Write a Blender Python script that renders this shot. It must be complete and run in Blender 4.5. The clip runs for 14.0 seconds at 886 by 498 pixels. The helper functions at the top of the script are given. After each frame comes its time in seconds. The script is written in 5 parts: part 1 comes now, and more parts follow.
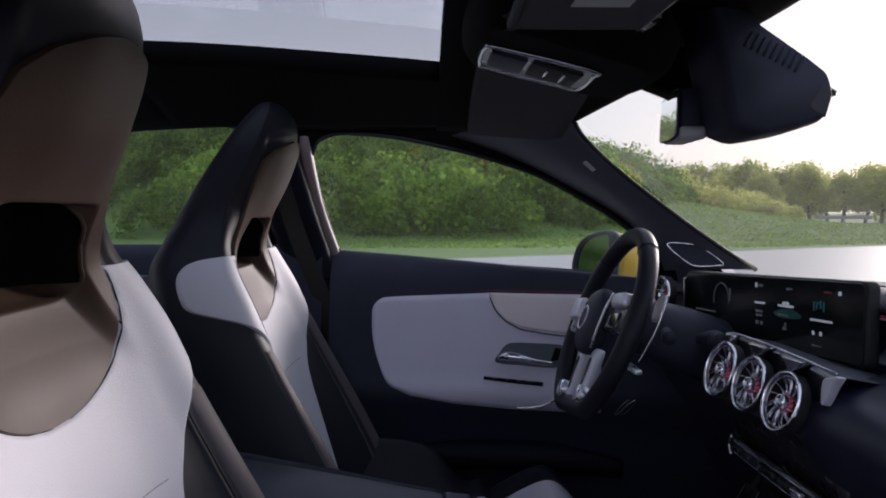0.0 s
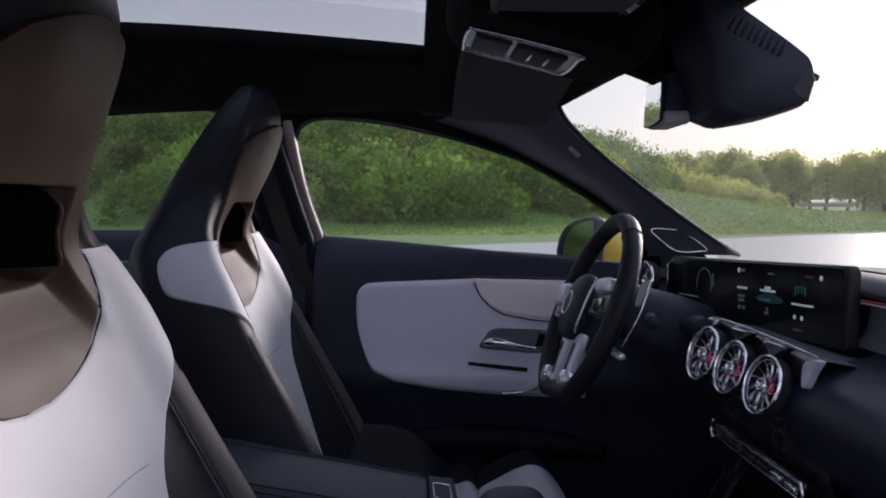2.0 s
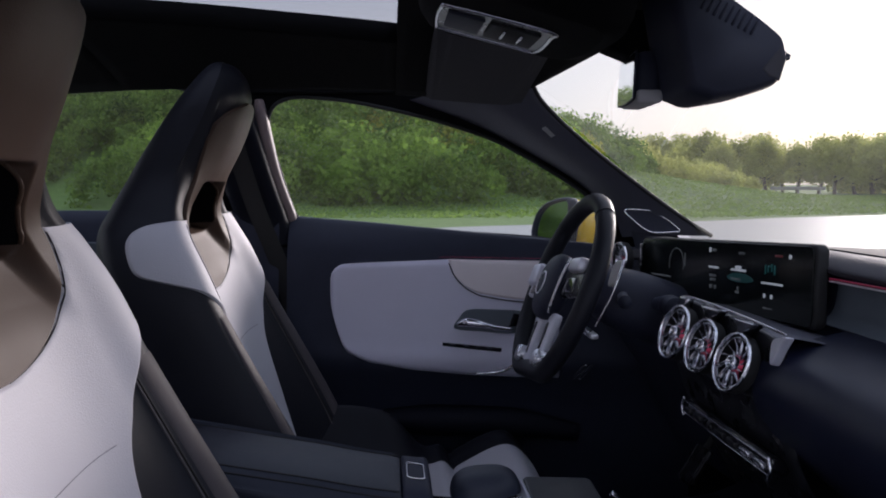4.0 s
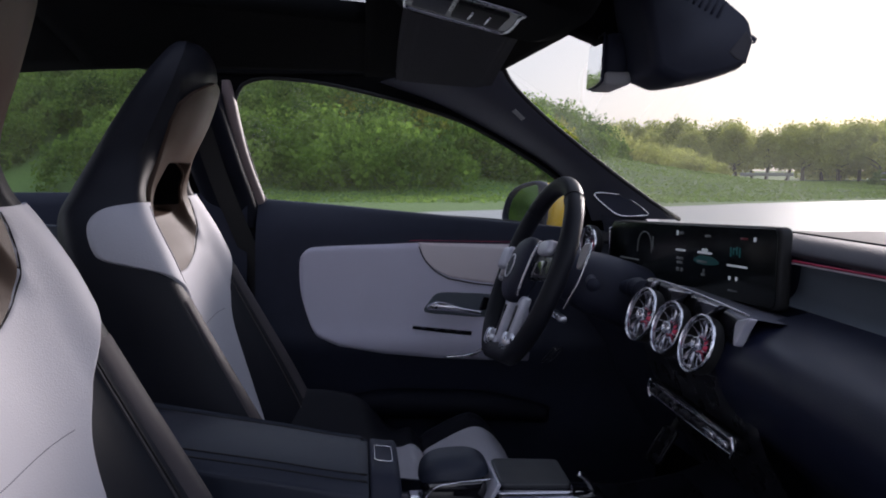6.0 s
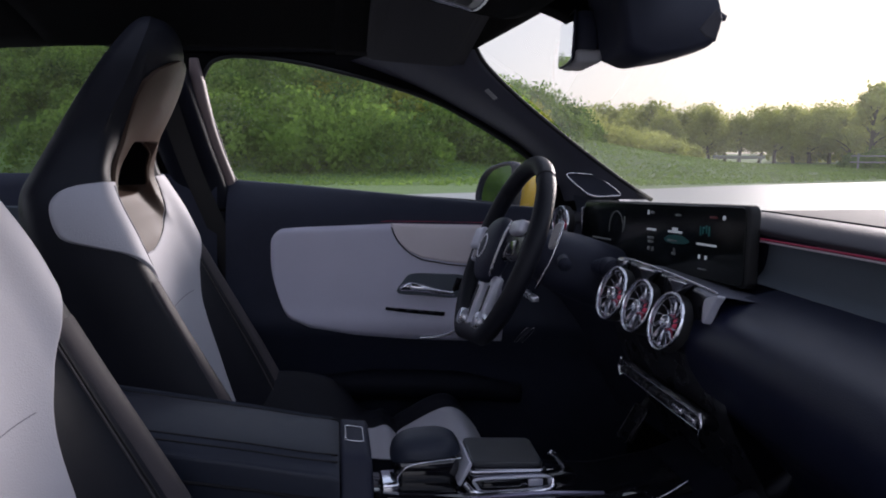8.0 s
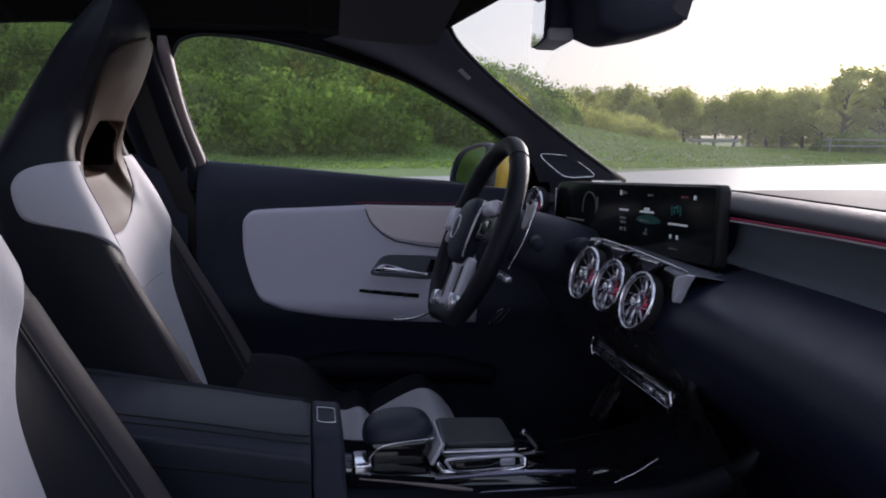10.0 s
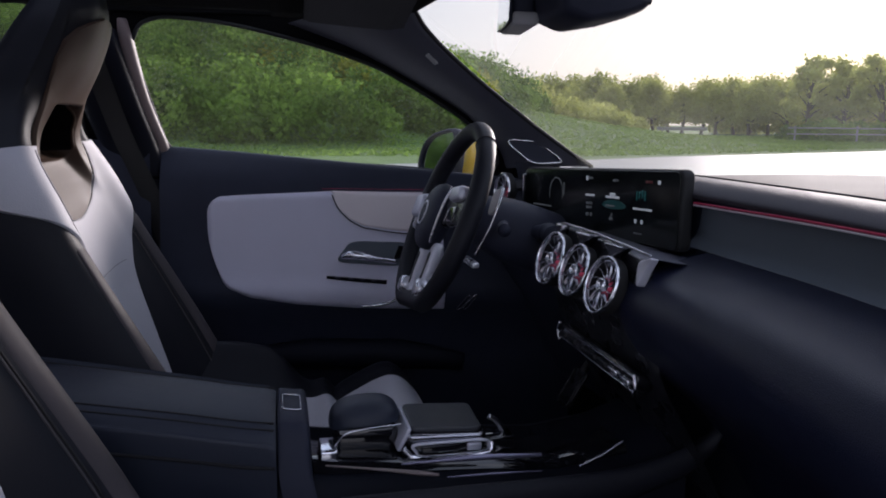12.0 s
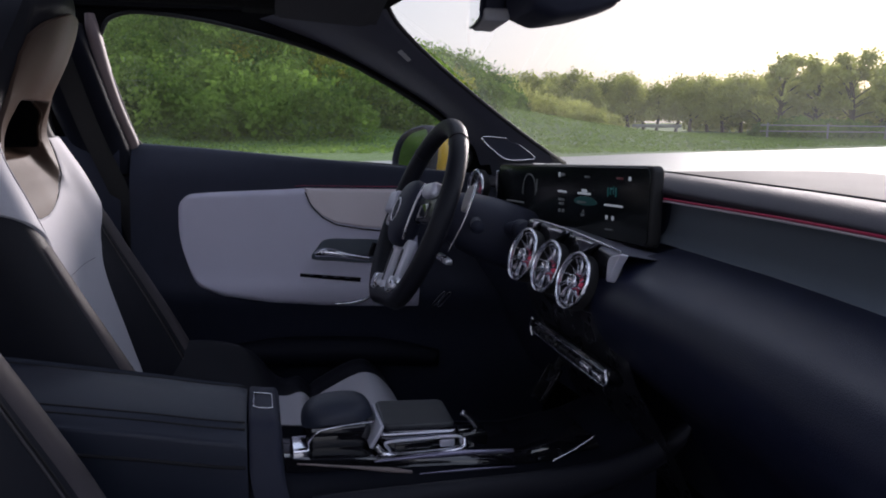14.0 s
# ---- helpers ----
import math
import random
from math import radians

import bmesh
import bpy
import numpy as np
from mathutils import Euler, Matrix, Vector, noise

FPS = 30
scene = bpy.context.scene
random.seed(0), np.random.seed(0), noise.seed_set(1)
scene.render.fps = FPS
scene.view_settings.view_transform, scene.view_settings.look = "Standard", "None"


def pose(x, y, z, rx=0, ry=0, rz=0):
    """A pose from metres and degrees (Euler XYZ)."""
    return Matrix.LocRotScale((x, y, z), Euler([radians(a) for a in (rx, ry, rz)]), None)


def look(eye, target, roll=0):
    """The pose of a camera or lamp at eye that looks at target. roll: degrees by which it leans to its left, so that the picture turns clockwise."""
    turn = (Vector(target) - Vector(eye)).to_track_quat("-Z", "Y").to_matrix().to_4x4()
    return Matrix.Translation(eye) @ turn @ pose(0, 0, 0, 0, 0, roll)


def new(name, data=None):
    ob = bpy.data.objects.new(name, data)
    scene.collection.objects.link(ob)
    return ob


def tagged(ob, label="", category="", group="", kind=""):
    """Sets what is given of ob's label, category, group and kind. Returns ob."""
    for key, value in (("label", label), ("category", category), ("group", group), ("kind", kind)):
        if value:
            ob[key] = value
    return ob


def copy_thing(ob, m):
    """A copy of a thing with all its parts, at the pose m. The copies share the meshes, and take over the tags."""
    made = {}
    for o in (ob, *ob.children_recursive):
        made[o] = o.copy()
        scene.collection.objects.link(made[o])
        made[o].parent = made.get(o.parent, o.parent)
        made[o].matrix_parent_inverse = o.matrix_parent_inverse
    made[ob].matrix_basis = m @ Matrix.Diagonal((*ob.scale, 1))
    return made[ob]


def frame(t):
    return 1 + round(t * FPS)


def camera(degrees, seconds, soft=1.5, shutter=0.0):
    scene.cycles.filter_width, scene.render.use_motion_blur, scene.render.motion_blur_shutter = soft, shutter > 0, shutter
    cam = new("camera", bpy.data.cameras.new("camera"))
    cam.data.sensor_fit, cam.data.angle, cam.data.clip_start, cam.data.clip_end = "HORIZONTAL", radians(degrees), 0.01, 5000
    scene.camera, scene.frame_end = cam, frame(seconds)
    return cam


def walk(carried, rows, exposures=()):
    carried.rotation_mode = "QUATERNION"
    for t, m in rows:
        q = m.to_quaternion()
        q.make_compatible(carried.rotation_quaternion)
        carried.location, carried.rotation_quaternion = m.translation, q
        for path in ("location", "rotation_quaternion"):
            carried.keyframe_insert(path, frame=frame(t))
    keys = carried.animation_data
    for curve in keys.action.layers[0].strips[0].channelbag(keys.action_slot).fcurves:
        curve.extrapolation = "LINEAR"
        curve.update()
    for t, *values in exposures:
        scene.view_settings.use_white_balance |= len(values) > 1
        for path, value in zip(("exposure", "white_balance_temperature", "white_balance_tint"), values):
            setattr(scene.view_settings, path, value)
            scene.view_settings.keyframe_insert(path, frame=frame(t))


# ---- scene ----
cam = camera(60.66, 14.0, soft=1.9)
ROWS = [
    (0.0, 1.0213, 0.0000, 1.0600, 87.300, 0.000, 88.500),
    (0.5, 1.0209, 0.0005, 1.0595, 87.117, -0.017, 88.385),
    (1.0, 1.0202, 0.0010, 1.0582, 86.895, -0.029, 88.133),
    (1.5, 1.0185, 0.0024, 1.0571, 86.624, -0.033, 87.797),
    (2.0, 1.0177, 0.0033, 1.0560, 86.340, -0.087, 87.447),
    (2.5, 1.0165, 0.0051, 1.0547, 85.990, -0.126, 87.040),
    (3.0, 1.0149, 0.0064, 1.0532, 85.667, -0.138, 86.635),
    (5.5, 1.0097, 0.0152, 1.0474, 84.201, -0.325, 84.185),
    (6.0, 1.0083, 0.0176, 1.0464, 83.925, -0.405, 83.715),
    (6.5, 1.0072, 0.0198, 1.0448, 83.602, -0.410, 83.203),
    (7.0, 1.0056, 0.0219, 1.0434, 83.277, -0.396, 82.760),
    (7.5, 1.0045, 0.0236, 1.0424, 82.933, -0.411, 82.291),
    (8.0, 1.0030, 0.0257, 1.0405, 82.654, -0.430, 81.893),
    (10.5, 0.9983, 0.0358, 1.0341, 81.129, -0.551, 79.665),
    (11.0, 0.9976, 0.0374, 1.0329, 80.883, -0.574, 79.089),
    (11.5, 0.9962, 0.0405, 1.0319, 80.654, -0.624, 78.526),
    (12.0, 0.9964, 0.0423, 1.0311, 80.517, -0.649, 77.998),
    (12.5, 0.9960, 0.0448, 1.0302, 80.447, -0.670, 77.437),
    (13.0, 0.9962, 0.0467, 1.0302, 80.387, -0.662, 76.940),
    (13.5, 0.9972, 0.0484, 1.0302, 80.348, -0.658, 76.520),
    (14.0, 0.9972, 0.0499, 1.0303, 80.327, -0.682, 76.271),
]
walk(cam, [(t, pose(x, y, z, rx, ry, rz)) for t, x, y, z, rx, ry, rz in ROWS], exposures=((0.0, 2.31, 5700, 20), (14.0, 2.31, 5700, 20)))

# ---- light: hazy evening sky, low veiled sun ahead of the car ----
SUN_ELEVATION, SUN_AZIMUTH = radians(12), radians(-48)   # azimuth from +y towards +x
world = bpy.data.worlds.new("world")
scene.world = world
world.use_nodes = True
wn, wl = world.node_tree.nodes, world.node_tree.links
wn.clear()


sky = wn.new("ShaderNodeTexSky")
sky.sky_type = "NISHITA"
sky.sun_disc = False
sky.sun_elevation, sky.sun_rotation = SUN_ELEVATION, SUN_AZIMUTH % (2 * math.pi)
sky.dust_density = 3.0
coord = wn.new("ShaderNodeTexCoord")
mapping = wn.new("ShaderNodeMapping")
mapping.inputs["Scale"].default_value = (1.0, 1.0, 2.6)
cloud = wn.new("ShaderNodeTexNoise")
cloud.inputs["Scale"].default_value, cloud.inputs["Detail"].default_value, cloud.inputs["Roughness"].default_value = 6.5, 8.0, 0.52
ramp = wn.new("ShaderNodeValToRGB")
ramp.color_ramp.elements[0].position, ramp.color_ramp.elements[1].position = 0.54, 0.66
split = wn.new("ShaderNodeSeparateXYZ")
low = wn.new("ShaderNodeMapRange")               # bright haze towards the horizon
low.interpolation_type = "SMOOTHSTEP"
low.inputs["From Min"].default_value, low.inputs["From Max"].default_value = 0.14, 0.48
haze = wn.new("ShaderNodeMix")
haze.data_type = "RGBA"
haze.inputs[6].default_value, haze.inputs[7].default_value = (1.36, 1.33, 1.28, 1), (0.86, 0.94, 1.08, 1)
mix = wn.new("ShaderNodeMix")
mix.data_type = "RGBA"
mix.inputs[7].default_value = (2.3, 2.2, 2.15, 1)
add = wn.new("ShaderNodeMix")
add.data_type, add.blend_type = "RGBA", "ADD"
add.inputs[0].default_value = 0.04
background = wn.new("ShaderNodeBackground")
background.inputs["Strength"].default_value = 0.14
wout = wn.new("ShaderNodeOutputWorld")
wl.new(coord.outputs["Generated"], mapping.inputs["Vector"])
wl.new(coord.outputs["Generated"], split.inputs["Vector"])
wl.new(split.outputs["Z"], low.inputs["Value"])
wl.new(low.outputs["Result"], haze.inputs[0])
wl.new(mapping.outputs["Vector"], cloud.inputs["Vector"])
wl.new(cloud.outputs["Fac"], ramp.inputs["Fac"])
wl.new(haze.outputs[2], mix.inputs[6])
aloft = wn.new("ShaderNodeMath")                # clouds thin out into the haze
aloft.operation = "MULTIPLY"
wl.new(ramp.outputs["Color"], aloft.inputs[0])
wl.new(low.outputs["Result"], aloft.inputs[1])
wl.new(aloft.outputs[0], mix.inputs[0])
wl.new(mix.outputs[2], add.inputs[6])
wl.new(sky.outputs["Color"], add.inputs[7])
wl.new(add.outputs[2], background.inputs["Color"])
wl.new(background.outputs["Background"], wout.inputs["Surface"])

sun_data = bpy.data.lights.new("sun", "SUN")
sun_data.energy, sun_data.angle, sun_data.color = 1.0, radians(18), (1.0, 0.87, 0.72)
sun = new("sun", sun_data)
sun.matrix_world = look((0, 0, 30), (-math.sin(SUN_AZIMUTH), -math.cos(SUN_AZIMUTH), 30 - math.tan(SUN_ELEVATION)))


# ---- materials ----
def material(name, colour, rough=0.5, metal=0.0, vary=0.0, scale=30.0, bump=0.0, bump_scale=400.0, emit=0.0, coat=0.0, spec=0.5, dark=None, sheen=0.0):
    """Principled material: two scales of noise in colour and gloss, fine relief."""
    m = bpy.data.materials.new(name)
    m.use_nodes = True
    nodes, links = m.node_tree.nodes, m.node_tree.links
    p = nodes["Principled BSDF"]
    p.inputs["Base Color"].default_value = (*colour, 1)
    p.inputs["Roughness"].default_value = rough
    p.inputs["Metallic"].default_value = metal
    p.inputs["Specular IOR Level"].default_value = spec
    p.inputs["Coat Weight"].default_value = coat
    p.inputs["Sheen Weight"].default_value = sheen
    if emit:
        p.inputs["Emission Color"].default_value = (*colour, 1)
        p.inputs["Emission Strength"].default_value = emit
    tc = nodes.new("ShaderNodeTexCoord")
    if vary:
        n = nodes.new("ShaderNodeTexNoise")
        n.inputs["Scale"].default_value, n.inputs["Detail"].default_value = scale, 6
        links.new(tc.outputs["Object"], n.inputs["Vector"])
        mx = nodes.new("ShaderNodeMix")
        mx.data_type = "RGBA"
        low = dark or tuple(c * (1 - vary) for c in colour)
        mx.inputs[6].default_value, mx.inputs[7].default_value = (*low, 1), (*[min(1, c * (1 + vary * 0.5)) for c in colour], 1)
        links.new(n.outputs["Fac"], mx.inputs[0])
        links.new(mx.outputs[2], p.inputs["Base Color"])
        mr = nodes.new("ShaderNodeMapRange")
        mr.inputs["To Min"].default_value, mr.inputs["To Max"].default_value = max(0, rough - 0.08), min(1, rough + 0.08)
        links.new(n.outputs["Fac"], mr.inputs["Value"])
        links.new(mr.outputs["Result"], p.inputs["Roughness"])
    if bump:
        v = nodes.new("ShaderNodeTexVoronoi")
        v.inputs["Scale"].default_value = bump_scale
        links.new(tc.outputs["Object"], v.inputs["Vector"])
        b = nodes.new("ShaderNodeBump")
        b.inputs["Strength"].default_value, b.inputs["Distance"].default_value = bump, 0.001
        links.new(v.outputs["Distance"], b.inputs["Height"])
        links.new(b.outputs["Normal"], p.inputs["Normal"])
    return m


LEATHER = material("black_leather", (0.0115, 0.0122, 0.0185), 0.52, vary=0.3, scale=14, spec=0.24, bump=0.15, bump_scale=1300)
WHITE = material("light_leather", (0.52, 0.515, 0.56), 0.6, vary=0.06, scale=9, bump=0.18, bump_scale=520)
TAUPE = material("taupe_leather", (0.056, 0.034, 0.0225), 0.5, spec=0.24, vary=0.15, scale=8, bump=0.12, bump_scale=700)
SOFT = material("soft_black_plastic", (0.022, 0.025, 0.044), 0.6, vary=0.25, scale=25, spec=0.3, bump=0.2, bump_scale=900)
DASHSKIN = material("dash_skin", (0.0070, 0.0090, 0.025), 0.40, vary=0.2, scale=18, spec=0.36, bump=0.22, bump_scale=800)
LINER = material("black_headlining", (0.004, 0.004, 0.0045), 0.95, spec=0.1, vary=0.2, scale=60, bump=0.3, bump_scale=1500)
VISOR = material("charcoal_visor_cloth", (0.062, 0.063, 0.07), 0.9, spec=0.2, vary=0.15, scale=60, bump=0.2, bump_scale=1500)
GREY = material("light_grey_trim_skin", (0.6, 0.595, 0.72), 0.55, vary=0.07, scale=11, bump=0.15, bump_scale=700)
BLUSH = material("warm_light_grey_trim_skin", (0.76, 0.7, 0.72), 0.5, vary=0.06, scale=11, bump=0.12, bump_scale=700)
INSERT = material("grey_dash_fabric", (0.090, 0.108, 0.130), 0.7, vary=0.12, scale=40, bump=0.25, bump_scale=1500)
CHROME = material("satin_chrome", (0.78, 0.78, 0.84), 0.16, 1.0, vary=0.05, scale=40)
DARKCHROME = material("dark_chrome", (0.42, 0.42, 0.47), 0.2, 1.0, vary=0.1, scale=60)
SILVER = material("silver_paint", (0.74, 0.74, 0.80), 0.28, 0.8, vary=0.06, scale=60)
GLOSS = material("piano_black", (0.006, 0.006, 0.008), 0.06, coat=0.6)
SCREEN = material("display_glass", (0.004, 0.0055, 0.0055), 0.18, spec=0.25)
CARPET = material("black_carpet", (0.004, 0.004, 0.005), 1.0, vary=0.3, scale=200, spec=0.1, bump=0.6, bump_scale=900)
BEIGE = material("pillar_trim", (0.22, 0.175, 0.17), 0.55, vary=0.1, scale=30)
# seat leather made paler, with the light on the bolster crest in its colour
LITCREST = material("lit_crest_leather", (0.070, 0.061, 0.066), 0.6, vary=0.2, scale=14, spec=0.25, bump=0.15, bump_scale=1300)
ARM = material("armrest_leather", (0.024, 0.029, 0.046), 0.48, vary=0.25, scale=14, spec=0.35, bump=0.15, bump_scale=1300)
TUNNEL = material("dark_tunnel_plastic", (0.0055, 0.0065, 0.013), 0.6, vary=0.2, scale=30, spec=0.15)
DOORSKIN = material("door_skin", (0.026, 0.030, 0.050), 0.6, vary=0.25, scale=25, spec=0.22, bump=0.2, bump_scale=900)
PALESEAM = material("pale_seam", (0.24, 0.235, 0.27), 0.8)
THREAD = material("grey_thread", (0.07, 0.065, 0.07), 0.8)
STITCH = material("dark_stitching", (0.010, 0.010, 0.012), 0.8)
RUBBER = material("black_rubber", (0.008, 0.008, 0.009), 0.7)
YELLOW = material("yellow_car_paint", (0.80, 0.50, 0.02), 0.25, coat=0.7, vary=0.04, scale=20)
LABEL = material("label_grey", (0.45, 0.45, 0.46), 0.7)
RED = material("red_ambient_light", (0.27, 0.018, 0.055), 0.4, emit=0.025)
REDGLOW = material("red_vent_light", (0.42, 0.05, 0.09), 0.4, emit=0.06)
UI_WHITE = material("display_white", (0.38, 0.40, 0.40), 0.4, emit=0.08)
UI_TEAL = material("display_teal", (0.005, 0.04, 0.038), 0.4, emit=0.10)
UI_DIM = material("display_dim_teal", (0.004, 0.022, 0.021), 0.4, emit=0.10)
UI_GREY = material("display_grey", (0.07, 0.075, 0.075), 0.4, emit=0.06)
UI_RED = material("display_red", (0.10, 0.015, 0.018), 0.4, emit=0.03)
DIMMIRROR = material("tinted_mirror_silver", (0.40, 0.44, 0.42), 0.04, 1.0)
MIRROR = material("mirror_silver", (0.92, 0.93, 0.93), 0.02, 1.0)


def clear_glass(name, tint=(1, 1, 1), gloss=0.05, veil=0.0):
    m = bpy.data.materials.new(name)
    m.use_nodes = True
    nodes, links = m.node_tree.nodes, m.node_tree.links
    nodes.clear()
    out = nodes.new("ShaderNodeOutputMaterial")
    tr, gl, mx = nodes.new("ShaderNodeBsdfTransparent"), nodes.new("ShaderNodeBsdfGlossy"), nodes.new("ShaderNodeMixShader")
    fr, mul = nodes.new("ShaderNodeFresnel"), nodes.new("ShaderNodeMath")
    mul.operation = "MULTIPLY"
    mul.inputs[1].default_value = gloss
    fr.inputs["IOR"].default_value = 1.45
    tr.inputs["Color"].default_value = (*tint, 1)
    gl.inputs["Roughness"].default_value = 0.03
    links.new(fr.outputs["Fac"], mul.inputs[0])
    links.new(mul.outputs[0], mx.inputs["Fac"])
    links.new(tr.outputs["BSDF"], mx.inputs[1])
    links.new(gl.outputs["BSDF"], mx.inputs[2])
    if not veil:
        links.new(mx.outputs["Shader"], out.inputs["Surface"])
        return m
    # a thin uneven scattering film, added to put a haze veil over the view
    tc, n, film = nodes.new("ShaderNodeTexCoord"), nodes.new("ShaderNodeTexNoise"), nodes.new("ShaderNodeMapRange")
    n.inputs["Scale"].default_value, n.inputs["Detail"].default_value = 5.0, 4
    film.inputs["From Min"].default_value, film.inputs["From Max"].default_value = 0.3, 0.7
    film.inputs["To Min"].default_value, film.inputs["To Max"].default_value = veil * 0.55, veil * 1.45
    scatter, both = nodes.new("ShaderNodeBsdfTranslucent"), nodes.new("ShaderNodeMixShader")
    scatter.inputs["Color"].default_value = (0.92, 0.92, 0.78, 1)
    links.new(tc.outputs["Object"], n.inputs["Vector"])
    links.new(n.outputs["Fac"], film.inputs["Value"])
    links.new(film.outputs["Result"], both.inputs["Fac"])
    links.new(mx.outputs["Shader"], both.inputs[1])
    links.new(scatter.outputs["BSDF"], both.inputs[2])
    links.new(both.outputs["Shader"], out.inputs["Surface"])
    return m


# last number: strength of the added haze veil
GLASS = clear_glass("window_glass", (0.96, 0.98, 0.965), 0.25, 0.006)
WINDSCREEN = clear_glass("windscreen_glass", (0.86, 0.88, 0.86), 0.25, 0.042)
ROOFGLASS = clear_glass("tinted_roof_glass", (0.53, 0.54, 0.55), 0.25)
SHELF = material("dash_shelf", (0.070, 0.066, 0.062), 0.8, vary=0.15, scale=12, spec=0.2, bump=0.1, bump_scale=900)
PAD = material("dash_top_skin", (0.055, 0.053, 0.064), 0.65, vary=0.2, scale=18, spec=0.25, bump=0.22, bump_scale=800)
SPOKE = material("silver_spoke_paint", (0.66, 0.66, 0.74), 0.42, 0.45, vary=0.06, scale=60)
PILLAR = material("pillar_skin", (0.075, 0.078, 0.105), 0.5, vary=0.15, scale=25, bump=0.15, bump_scale=900)
TOUCH = material("matt_touch_surface", (0.035, 0.037, 0.042), 0.4, vary=0.1, scale=40)
FENCE = material("pale_rail_grey", (0.30, 0.30, 0.29), 0.8, vary=0.2, scale=3)
# violet-grey of the sky mirrored in the gloss console, put in as colour
SKYSTREAK = material("sky_reflection_grey", (0.20, 0.19, 0.27), 0.2, 0.6, vary=0.1, scale=40)
LEDGE = material("satin_grey_ledge", (0.12, 0.122, 0.155), 0.45, vary=0.1, scale=30)
SATIN = material("satin_black_trim", (0.009, 0.009, 0.012), 0.28, vary=0.2, scale=30)


# ---- geometry helpers ----
def spline(points, n, closed=False):
    """n points along a Catmull-Rom curve through the given points (any dimension)."""
    p = np.array(points, float)
    k = len(p)
    t = np.linspace(0, k, n, endpoint=False) if closed else np.linspace(0, k - 1, n)
    return crom(p, t, closed)


def crom(p, t, closed=False):
    """Catmull-Rom through the rows of p, at the real-valued row numbers t."""
    k = len(p)
    i = np.floor(t).astype(int)
    if not closed:
        i = np.clip(i, 0, k - 2)
    f = (t - i).reshape(-1, *([1] * (p.ndim - 1)))
    if closed:
        a, b, c, d = p[(i - 1) % k], p[i % k], p[(i + 1) % k], p[(i + 2) % k]
    else:
        b, c = p[i], p[i + 1]
        a = np.where((i > 0).reshape(f.shape), p[np.maximum(i - 1, 0)], 2 * b - c)
        d = np.where((i < k - 2).reshape(f.shape), p[np.minimum(i + 2, k - 1)], 2 * c - b)
    return 0.5 * (2 * b + (c - a) * f + (2 * a - 5 * b + 4 * c - d) * f ** 2 + (3 * b - a - 3 * c + d) * f ** 3)


def grid(P, closed_u=False, closed_v=False, cap=False, flip=False):
    """A mesh from an array of points (rows, columns, 3)."""
    nu, nv = P.shape[:2]
    verts = P.reshape(-1, 3).tolist()
    faces = []
    for a in range(nu if closed_u else nu - 1):
        for b in range(nv if closed_v else nv - 1):
            q = (a * nv + b, a * nv + (b + 1) % nv, (a + 1) % nu * nv + (b + 1) % nv, (a + 1) % nu * nv + b)
            faces.append(q[::-1] if flip else q)
    if cap:
        ends = [tuple(range(nv)), tuple(range((nu - 1) * nv, nu * nv))[::-1]]
        faces += [e[::-1] if not flip else e for e in ends]
    me = bpy.data.meshes.new("grid")
    me.from_pydata(verts, [], faces)
    me.polygons.foreach_set("use_smooth", [True] * len(me.polygons))
    return me


def as_mesh(bm, smooth=True):
    me = bpy.data.meshes.new("part")
    bm.to_mesh(me)
    bm.free()
    me.polygons.foreach_set("use_smooth", [smooth] * len(me.polygons))
    return me


def part(name, shape, mat, parent=None, label=""):
    """Links one mesh (or bmesh) as an object under a thing or a part."""
    me = as_mesh(shape) if isinstance(shape, bmesh.types.BMesh) else shape
    me.materials.clear()
    me.materials.append(mat)
    me.name = name
    ob = new(name, me)
    if parent is not None:
        ob.parent = parent
    return tagged(ob, label)


def thing(name, label, category, group="", kind="", at=(0, 0, 0)):
    ob = new(name)
    ob.empty_display_size = 0.05
    ob.location = at
    return tagged(ob, label, category, group, kind)


def box(size, centre=(0, 0, 0), bevel=0.004, seg=3, m=None):
    bm = bmesh.new()
    bmesh.ops.create_cube(bm, size=1.0)
    bmesh.ops.scale(bm, vec=size, verts=bm.verts)
    if bevel:
        bmesh.ops.bevel(bm, geom=bm.edges[:], offset=bevel, segments=seg, affect="EDGES", profile=0.5)
    bmesh.ops.transform(bm, matrix=(m or Matrix.Identity(4)), verts=bm.verts)
    bmesh.ops.translate(bm, vec=centre, verts=bm.verts)
    me = as_mesh(bm, bevel > 0)
    return me


def tube(points, radius, n=60, sides=10, closed=False, sub=True):
    """A round tube along a curve; radius may be one number or one for each given point."""
    p = spline(points, n, closed) if sub else np.array(points, float)
    r = np.full(len(p), radius) if np.isscalar(radius) else np.interp(np.linspace(0, 1, len(p)), np.linspace(0, 1, len(radius)), radius)
    tan = np.roll(p, -1, 0) - np.roll(p, 1, 0) if closed else np.gradient(p, axis=0)
    tan /= np.linalg.norm(tan, axis=1, keepdims=True) + 1e-12
    ref = np.array([0.13, 0.31, 0.94])
    side = np.cross(tan, ref)
    side /= np.linalg.norm(side, axis=1, keepdims=True) + 1e-12
    up = np.cross(side, tan)
    a = np.linspace(0, 2 * math.pi, sides, endpoint=False)
    P = p[:, None] + r[:, None, None] * (np.cos(a)[None, :, None] * side[:, None] + np.sin(a)[None, :, None] * up[:, None])
    return grid(P, closed_u=closed, closed_v=True, cap=not closed)


